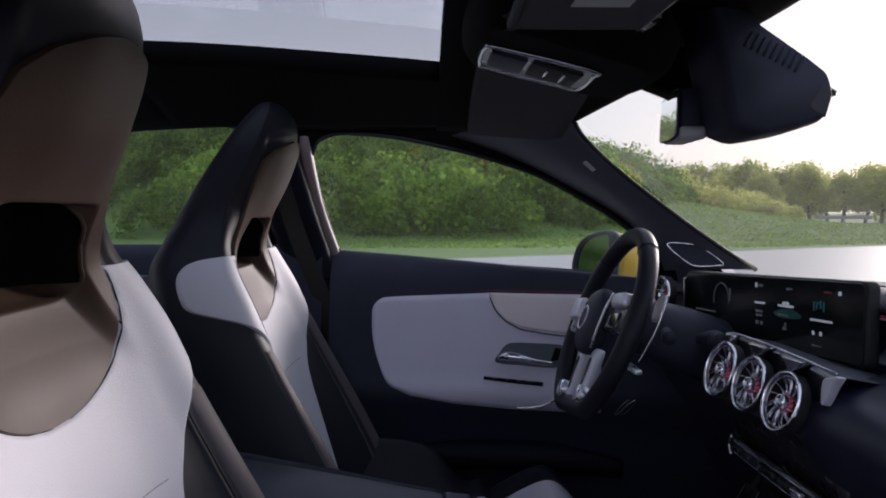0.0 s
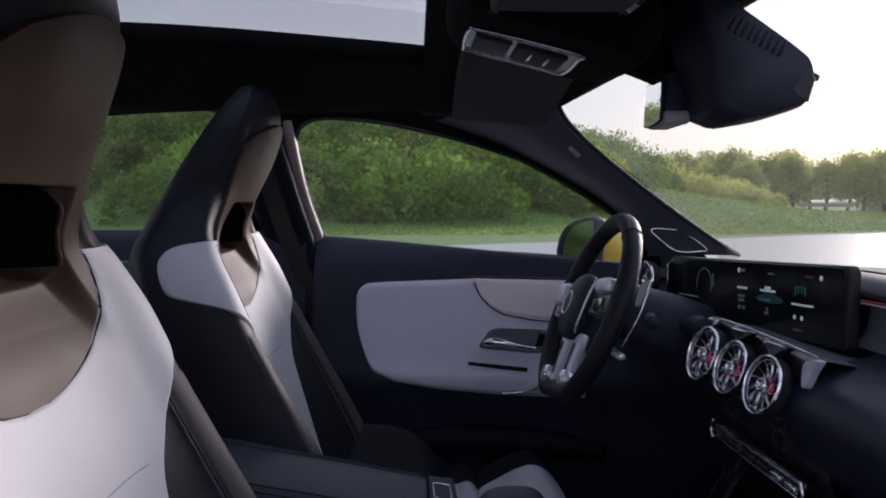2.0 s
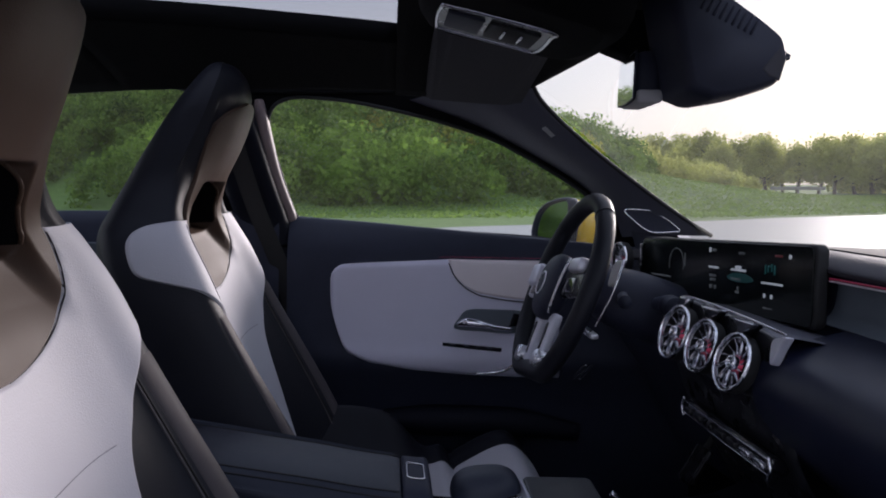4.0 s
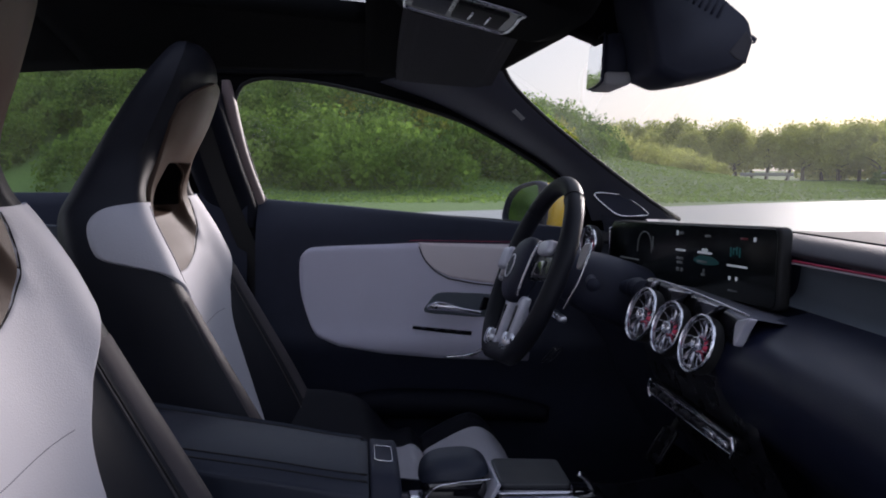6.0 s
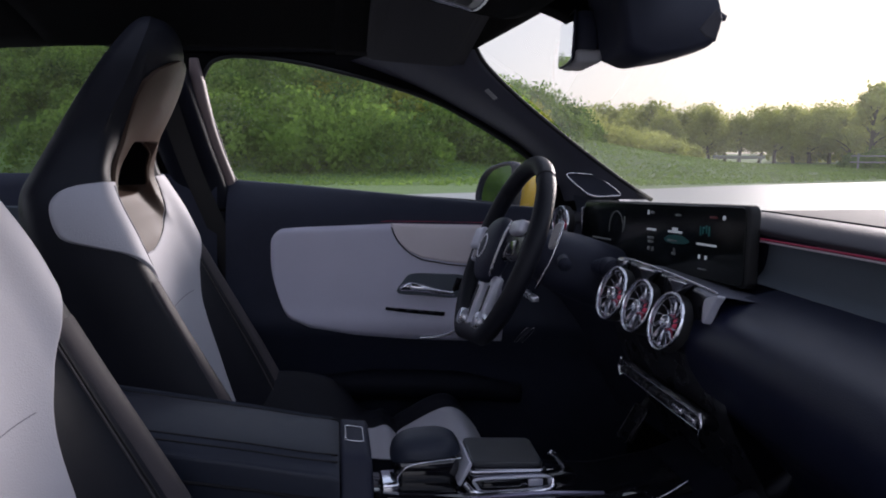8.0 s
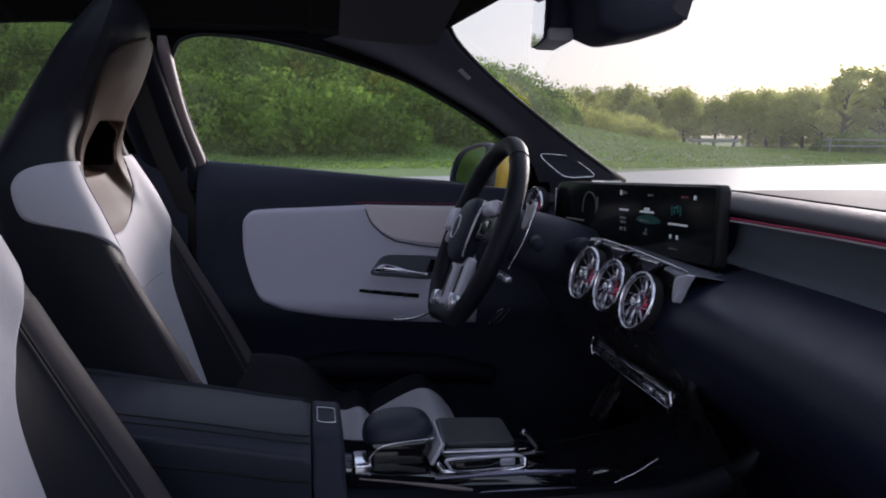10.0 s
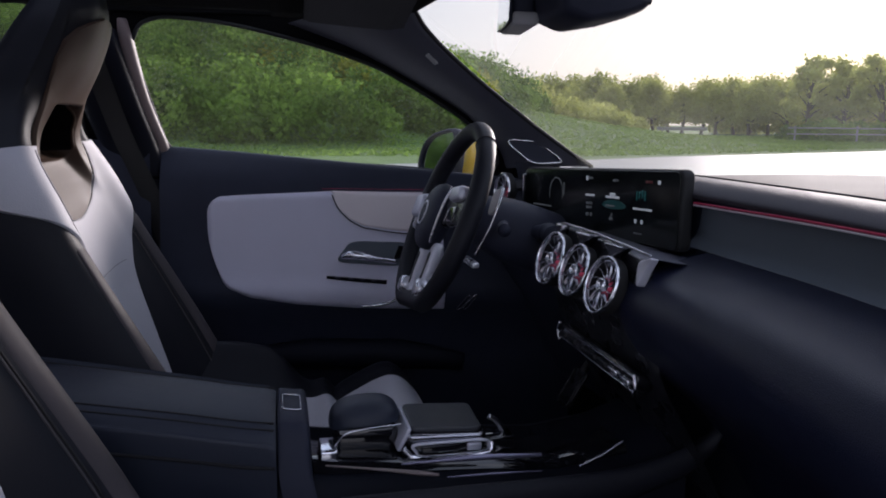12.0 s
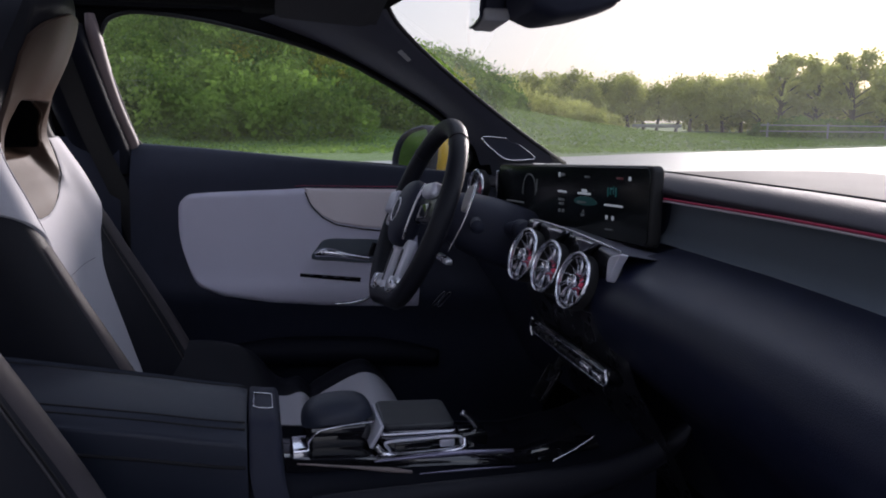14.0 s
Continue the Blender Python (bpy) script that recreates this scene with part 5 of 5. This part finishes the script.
rowsC = [[(x, y, z) for x, z in console_section(y)] for y in np.linspace(-0.5, 0.60, 40)]
part("tunnel", grid(np.array(rowsC)), TUNNEL, console, "satin black tunnel cover")
top_rows = [[(x, y, console_section(y)[3][1] + 0.0045 + dz) for x, dz in ((-0.098, -0.004), (-0.09, 0.002), (0.0, 0.0), (0.042, 0.003), (0.050, -0.004))] for y in np.linspace(0.075, 0.52, 40)]
part("top_panel", grid(np.array(top_rows)), GLOSS, console, "gloss black top panel")
# three coloured strips laid on where the gloss panel reflects the sky
part("side_reflection", tube([(0.060, 0.19, 0.582), (0.062, 0.28, 0.584), (0.062, 0.385, 0.580)], [0.0015, 0.0045, 0.0030], 40, 8), SKYSTREAK, console, "violet-grey strip standing for sky reflected in the panel")
part("warm_reflection", tube([(0.058, 0.09, 0.588), (0.062, 0.15, 0.580), (0.066, 0.21, 0.571), (0.068, 0.24, 0.566)], [0.0010, 0.0016, 0.0036, 0.002], 40, 8), BEIGE, console, "beige strip standing for a warm reflection")
part("lower_reflection", tube([(0.070, 0.25, 0.563), (0.070, 0.32, 0.562), (0.070, 0.385, 0.560)], [0.001, 0.002, 0.0012], 30, 6), SKYSTREAK, console)
part("front_line", tube([(0.05, 0.447, 0.552), (0.05, 0.48, 0.566), (0.05, 0.513, 0.585)], 0.0018, 24, 6), CHROME, console)
knee = spline([(0.112, 0.10, 0.545), (0.115, 0.25, 0.548), (0.118, 0.38, 0.550), (0.120, 0.478, 0.556), (0.121, 0.543, 0.572), (0.122, 0.588, 0.592), (0.123, 0.612, 0.614)], 40)
part("knee_pad", grid(np.array([[(x + 0.012 * math.cos(a), y + 0.008 * math.sin(a), z + 0.024 * math.sin(a)) for a in np.linspace(0, 2 * math.pi, 16, endpoint=False)] for x, y, z in knee]), closed_v=True, cap=True), LEATHER, console, "padded knee rest along the tunnel")

armrest = thing("armrest", "black leather centre armrest box with twin seams", "armrest", at=(-0.02, -0.15, 0.50))


def arm_z(y):
    return 0.649 - 0.185 * (y - 0.03) * step(0.2, -0.1, y) - 0.35 * max(0, -0.25 - y) ** 2


rowsA = []
for y in np.linspace(-0.42, 0.028, 40):
    z = arm_z(y) - 0.5
    e = 0.006 * (1 - step(0.03, 0.015, y)) if y > 0.015 else 0
    rowsA.append([(x + 0.02, y + 0.15, zz - e) for x, zz in ((-0.105, -0.18), (-0.105, z - 0.035), (-0.100, z - 0.012), (-0.085, z - 0.002), (-0.04, z + 0.003), (0.02, z + 0.001), (0.055, z - 0.005), (0.070, z - 0.018), (0.075, z - 0.04), (0.076, -0.02), (0.078, -0.18))])
lidme = grid(crom(np.array(rowsA).transpose(1, 0, 2), np.linspace(0, 10, 50)).transpose(1, 0, 2))
lid_part = part("lid", lidme, ARM, armrest, "padded leather lid")
for x, dz in ((-0.078, -0.0005), (0.048, -0.003), (0.060, -0.0075)):
    part("seam", tube([(x + 0.02, y + 0.15, arm_z(y) - 0.5 + dz) for y in np.linspace(-0.40, 0.026, 20)], 0.0015, 50, 6), STITCH, lid_part)
part("gap", tube([(0.0765 + 0.02, y + 0.15, arm_z(y) - 0.5 - 0.052) for y in np.linspace(-0.40, 0.026, 20)], 0.0022, 50, 6), STITCH, armrest)
collar = []
for y in (0.030, 0.034, 0.052, 0.068, 0.072):
    z = arm_z(0.03) - (0.004 if y in (0.030,) else 0.0) - 0.16 * max(0, y - 0.034)
    if y == 0.072:
        z -= 0.02
    collar.append([(x, y, zz) for x, zz in ((-0.104, 0.50), (-0.104, z - 0.03), (-0.09, z - 0.004), (-0.03, z + 0.002), (0.03, z), (0.052, z - 0.010), (0.066, z - 0.04), (0.080, 0.56), (0.086, 0.50), (0.088, 0.42))])
cl = crom(np.array(collar).transpose(1, 0, 2), np.linspace(0, 9, 40)).transpose(1, 0, 2)
cl = crom(cl, np.linspace(0, 4, 12))
for row in cl:
    fwd = step(0.60, 0.45, row[:, 2])
    row[:, 1] += 0.03 * fwd
frontp = part("collar", grid(cl), SOFT, console, "satin black collar in front of the armrest")
bt = []
for sx, sy, a0 in ((1, 1, 0), (-1, 1, 90), (-1, -1, 180), (1, -1, 270)):
    for a in range(0, 91, 30):
        bt.append((sx * 0.022 + 0.006 * math.cos(radians(a0 + a)), sy * 0.006 + 0.006 * math.sin(radians(a0 + a))))
part("button_ring", tube([(x - 0.018, y + 0.049, 0.6475 - 0.16 * (y + 0.015) + 0.0045) for x, y in bt], 0.0011, 60, 6, True), CHROME, console, "chrome outline of a button")

palm = thing("palm_rest", "padded black palm rest over the touchpad", "palm rest", at=(-0.050, 0.152, 0.580))
pm = shell_pts(0.043, 0.051, 0.036, 0.7)
pm[..., 2] = np.maximum(pm[..., 2], 0.008 - 0.2 * np.maximum(0, -pm[..., 1] - 0.02)) + 0.021 + 0.04 * pm[..., 1]
part("pad", grid(pm, closed_v=True), ARM, palm)
part("trim_line", tube([(0.044, -0.046, 0.004), (0.045, -0.030, 0.022), (0.045, 0.0, 0.028), (0.042, 0.048, 0.030)], 0.0014, 40, 8), CHROME, palm)
part("foot", box((0.078, 0.092, 0.052), (-0.002, 0, 0.002), 0.010), GLOSS, palm)

touch = thing("touchpad", "black touchpad in a chrome surround", "touchpad", at=(-0.035, 0.262, 0.575))
tp = plate(rrect(0.086, 0.104, 0.010), 0.008, 0.003, axes=(0, 1))
tp.transform(pose(-0.004, 0.002, 0.0285, -3, 3, 0))
part("surface", tp, TOUCH, touch, "matt dark touch surface")
t2 = plate(rrect(0.096, 0.118, 0.012), 0.012, 0.004, axes=(0, 1))
t2.transform(pose(0, 0, 0.019, -3, 3, 0))
part("surround", t2, DARKCHROME, touch, "chrome surround")
t3 = plate(rrect(0.090, 0.112, 0.010), 0.022, 0.004, axes=(0, 1))
t3.transform(pose(0, 0.002, 0.004, -2, 0, 0))
part("body", t3, GLOSS, touch, "gloss black body")
part("front_lip", tube([(0.050, -0.062, 0.008), (0.054, -0.045, -0.006), (0.055, 0.0, -0.009), (0.053, 0.058, -0.006), (0.048, 0.066, 0.008)], 0.0045, 50, 10), CHROME, touch, "chrome lower lip")
part("rear_flank", box((0.088, 0.006, 0.036), (0, 0, 0), 0.002, m=pose(0.001, -0.060, 0.018, -28, 0, 0)), SPOKE, touch, "bright chrome flank")
part("base", box((0.11, 0.13, 0.014), (0, 0, -0.016), 0.004), GLOSS, touch)
part("front_frame", tube([(0.0500, -0.046, 0.012), (0.0505, 0.0, 0.013), (0.0500, 0.054, 0.012), (0.0500, 0.060, 0.004), (0.0500, 0.056, -0.005), (0.0500, 0.0, -0.007), (0.0500, -0.036, -0.006), (0.0500, -0.044, 0.002)], 0.0024, 80, 8, True), SPOKE, touch, "chrome frame of the front face")
part("front_window", box((0.004, 0.055, 0.012), (0.0475, -0.008, 0.003), 0.002), GLOSS, touch)
part("end_block", box((0.006, 0.022, 0.012), (0.0480, 0.040, 0.003), 0.003), SPOKE, touch)
clip = part("rear_clip", box((0.05, 0.026, 0.018), (0.030, -0.165, 0.006), 0.004), CHROME, touch)
knob = thing("volume_roller", "small chrome roller on the console", "switch", at=(-0.05, 0.352, 0.575))
part("roller", tube([(0, -0.012, 0.02), (0.0, 0.0, 0.012), (0.0, 0.012, -0.005)], 0.005, 16, 8), CHROME, knob)
part("base", box((0.04, 0.05, 0.012), (0, 0, -0.012), 0.004), GLOSS, knob)

# ---- footwell ----
for nm, y, z, x in (("brake_pedal", 0.62, 0.50, -0.40), ("accelerator_pedal", 0.62, 0.46, -0.27)):
    pd = thing(nm, "brushed steel pedal with rubber studs in the dark footwell", "pedal", at=(x, y, z))
    part("plate", box((0.055, 0.008, 0.075), (0, 0, 0), 0.003, m=pose(0, 0, 0, -30, 0, 0)), SATIN, pd)
    part("steel_edge", tube([(x_, 0.566 * z_ - 0.007, z_) for x_, z_ in rrect(0.046, 0.066, 0.006)], 0.0018, 90, 6, True), SATIN, pd, "steel outline of the pedal")
    part("arm", tube([(0, 0.01, 0.02), (0, 0.10, 0.14), (0, 0.22, 0.22)], 0.008, 16, 8), RUBBER, pd)

# ---- overhead: visors, lamp console, inside mirror, sensor housing ----
def sun_visor(x0, x1, label):
    v = thing("sun_visor", label, "sun visor", "sun visors", at=((x0 + x1) / 2, 0.20, float(roof_z((x0 + x1) / 2, 0.20)) - 0.012))
    h = (x1 - x0) / 2
    me = plate(spline([(-h, -0.085), (-h, 0.07), (-h + 0.03, 0.085), (h - 0.03, 0.085), (h, 0.07), (h, -0.085), (h - 0.03, -0.10), (-h + 0.03, -0.10)], 70, True).tolist(), 0.016, 0.007, axes=(0, 1))
    xm, ym, zm = v.location
    bend(me, lambda c: Vector((c.x, c.y, c.z + float(roof_z(c.x + xm, c.y + ym)) - float(roof_z(xm, ym)))))
    part("panel", me, VISOR, v)
    fl = plate(rrect(h * 1.1, 0.10, 0.012), 0.004, 0.0015, axes=(0, 1))
    bend(fl, lambda c: Vector((c.x, c.y, c.z - 0.009 + float(roof_z(c.x + xm, c.y + ym)) - float(roof_z(xm, ym)))))
    part("mirror_flap", fl, VISOR, v, "closed cover of the vanity mirror")
    for s in (-1, 1):
        part("hinge_pin", tube([(s * (h - 0.02), 0.085, 0.0), (s * (h + 0.012), 0.088, 0.002)], 0.005, 10, 8), SATIN, v)
    return v


sun_visor(-0.58, -0.17, "charcoal sun visor folded against the roof")
pv = thing("sun_visor", "charcoal sun visor with a pale sticker", "sun visor", "sun visors", at=(0.40, 0.155, 1.252))
part("panel", plate(spline([(-0.15, -0.055), (-0.15, 0.05), (-0.135, 0.068), (0.135, 0.068), (0.15, 0.05), (0.15, -0.055), (0.135, -0.07), (-0.135, -0.07)], 70, True).tolist(), 0.016, 0.007, axes=(0, 1)), VISOR, pv)
part("sticker", box((0.10, 0.052, 0.001), (-0.006, 0.002, -0.0088), 0), LABEL, pv, "pale warning sticker")
part("hinge_pin", tube([(-0.12, 0.072, 0.0), (-0.165, 0.074, 0.002)], 0.006, 10, 8), SATIN, pv)
part("bracket", box((0.26, 0.05, 0.06), (0, 0.03, 0.034), 0.01), LINER, pv)

lamp = thing("overhead_console", "black overhead console with a chrome-framed lamp panel", "overhead console", at=(0.0, 0.20, 1.30))
lt = pose(0.0, 0.0, -0.045, -14, 0, 0)
ho2 = plate(spline([(-0.15, -0.14), (-0.165, 0.0), (-0.145, 0.085), (-0.07, 0.115), (0.06, 0.115), (0.12, 0.085), (0.135, 0.0), (0.12, -0.14)], 80, True).tolist(), 0.075, 0.03, axes=(0, 1))
ho2.transform(lt @ Matrix.Translation((0, 0, 0.034)))
part("housing", ho2, LINER, lamp, "rounded black housing")
lf = [(-0.112, -0.105), (-0.108, 0.0), (-0.098, 0.030), (0.0, 0.030), (0.035, 0.020), (0.030, -0.10), (0.01, -0.120), (-0.09, -0.120)]
lp = plate(spline(lf, 70, True).tolist(), 0.010, 0.003, axes=(0, 1))
lp.transform(lt)
part("lamp_panel", lp, SATIN, lamp, "gloss black lamp panel")
part("chrome_frame", tube([tuple(lt @ Vector((x, y, -0.005))) for x, y in spline(lf, 70, True)], 0.0032, 70, 8, True, sub=False), DARKCHROME, lamp, "chrome frame round the lamps")
for y, w, mat in ((-0.085, 0.05, SOFT), (-0.018, 0.07, RUBBER)):
    me = box((0.085, w, 0.006), (-0.037, y, -0.006), 0.002)
    me.transform(lt)
    part("lamp_lens", me, mat, lamp)
for y in (-0.030, -0.006):
    me = box((0.05, 0.004, 0.004), (-0.035, y, -0.010), 0.001)
    me.transform(lt)
    part("switch", me, DARKCHROME, lamp)

rear_view = thing("interior_mirror", "frameless interior mirror in a black shell below the roof", "mirror", at=(-0.112, 0.387, 1.201))
mo = [(-0.114, -0.020), (-0.110, 0.026), (-0.085, 0.035), (0.085, 0.035), (0.110, 0.027), (0.113, -0.018), (0.092, -0.032), (-0.092, -0.032)]
turn = pose(0, 0, 0, -2, 3, -12)
me = plate(spline(mo, 80, True).tolist(), 0.034, 0.010, axes=(0, 2))
me.transform(turn)
part("shell", me, SOFT, rear_view, "black mirror shell")
# pale piece added below the shell for the light on its underside
me = box((0.226, 0.036, 0.018), (0.003, 0.003, -0.0255), 0.006)
me.transform(turn)
part("underside", me, LABEL, rear_view, "underside of the shell, its lit look put in as pale grey")
me = plate(spline([(x * 0.97, z * 0.95) for x, z in mo], 80, True).tolist(), 0.003, 0.001, axes=(0, 2))
me.transform(turn @ Matrix.Translation((0, -0.0185, 0)))
part("mirror_glass", me, MIRROR, rear_view, "bright mirror glass")
part("glass_edge", tube([tuple(turn @ Vector((x * 0.985, -0.0175, z * 0.97))) for x, z in spline(mo, 80, True)], 0.0020, 80, 8, True, sub=False), SOFT, rear_view, "dark rim of the glass")
part("arm", tube([(0.03, 0.02, 0.02), (0.035, 0.05, 0.05), (0.04, 0.08, 0.08)], 0.012, 16, 10), SOFT, rear_view)
mount = plate([(-0.066, 0.047), (-0.026, 0.032), (0.033, 0.002), (0.100, 0.000), (0.120, 0.060), (0.090, 0.100), (-0.070, 0.100)], 0.05, 0.006)
mount.transform(Matrix.Translation((0.012, 0, 0)))
part("mount_cover", mount, LINER, rear_view, "black cover where the mirror meets the roof")

sensor = thing("sensor_housing", "large black camera and sensor housing behind the windscreen", "sensor housing", at=(0.0, 0.46, 1.23))
HOUSE = [(-0.078, -0.064), (-0.044, -0.077), (0.002, -0.069), (0.044, -0.056), (0.055, -0.024), (0.048, 0.001), (0.022, 0.021), (-0.053, 0.071), (-0.070, 0.098), (-0.11, 0.10), (-0.090, 0.00)]
hc = np.array(HOUSE)
ho = []
for a, b, c in zip(np.roll(hc, 1, 0), hc, np.roll(hc, -1, 0)):      # corners rounded over about 8 mm
    p, q = b + (a - b) * min(0.4, 0.009 / np.linalg.norm(a - b)), b + (c - b) * min(0.4, 0.009 / np.linalg.norm(c - b))
    ho += [tuple(p * (1 - t) ** 2 + 2 * b * t * (1 - t) + q * t * t) for t in np.linspace(0, 1, 6)]
ho = np.array(ho)
rowsH = []
for x, k in ((-0.04, 0.80), (-0.034, 0.92), (-0.02, 0.98), (0.0, 1.0), (0.03, 1.0), (0.066, 0.975), (0.080, 0.93), (0.086, 0.86)):
    rowsH.append([(x, y * k, z * k + 0.012 * (1 - k)) for y, z in ho])
hp = crom(np.array(rowsH), np.linspace(0, 7, 30))
house = part("cover", grid(hp, closed_v=True, cap=True, flip=True), SOFT, sensor, "faceted black plastic cover")
for k in range(9):
    a = k / 8
    me = box((0.003, 0.0040, 0.022), (0.0860, -0.058 + 0.064 * a, 0.045 - 0.030 * a), 0.0008, 1, m=pose(0, 0, 0, -30, 0, 0))
    part("louvre", me, SOFT, sensor)
facet = plate([(0.016, -0.036), (0.040, -0.008), (0.049, -0.022), (0.041, -0.050), (0.026, -0.046)], 0.010, 0.003)
facet.transform(Matrix.Translation((0.082, 0, 0)))
part("lens_hood", facet, PAD, sensor, "paler facet beside the camera lens")
spike = plate([(0.042, -0.004), (0.062, -0.016), (0.060, -0.022), (0.046, -0.018)], 0.014, 0.002)
spike.transform(Matrix.Translation((0.066, 0, 0)))
part("hood_lip", spike, SOFT, sensor)

# ---- dark closing panels of the footwells ----
kick = tagged(part("kick_panel", box((0.04, 0.55, 0.50), (0.70, 0.92, 0.55), 0.01), CARPET), "black carpeted kick panel", "footwell", kind="structure")
left_kick = tagged(part("kick_panel", box((0.04, 0.6, 0.55), (-0.70, 0.98, 0.57), 0.01), CARPET), "black carpeted kick panel by the driver's door", "footwell", kind="structure")
cowl = tagged(part("cowl", box((1.36, 0.4, 0.03), (0, 1.02, 0.855), 0.01), SOFT), "black scuttle below the windscreen", "cowl", kind="structure")
bonnet_rows = [[(x, y, 0.90 - 0.10 * x * x - 0.16 * max(0, y - 1.2) ** 1.5 - 0.02) for x in np.linspace(-0.80, 0.80, 24)] for y in np.linspace(1.12, 2.1, 24)]
bonnet = tagged(part("bonnet", grid(np.array(bonnet_rows)), YELLOW), "glossy yellow bonnet ahead of the windscreen", "bonnet", kind="structure")

# ---- the open passenger side, out of view: centre pillar, rear door, roof rail and the door swung open ----
right_rear = tagged(part("wall_right", box((0.10, 0.90, 0.95), (0.76, -0.75, 0.78), 0.03), SOFT), "closed rear door on the passenger side", "side wall", kind="structure")
# rail made deeper than needed, to keep skylight off the passenger headrest
right_rail = tagged(part("roof_rail", box((0.12, 1.50, 0.12), (0.66, -0.30, 1.26), 0.03), LINER), "unseen roof rail above the open doorway, deepened for shade", "roof rail", kind="structure")
open_door = tagged(part("door_3", box((0.12, 1.05, 0.62), (0, 0, 0), 0.04), SOFT), "front passenger door swung wide open", "door", kind="structure")
open_door.matrix_world = pose(1.30, 0.60, 0.62, 0, 0, 68)
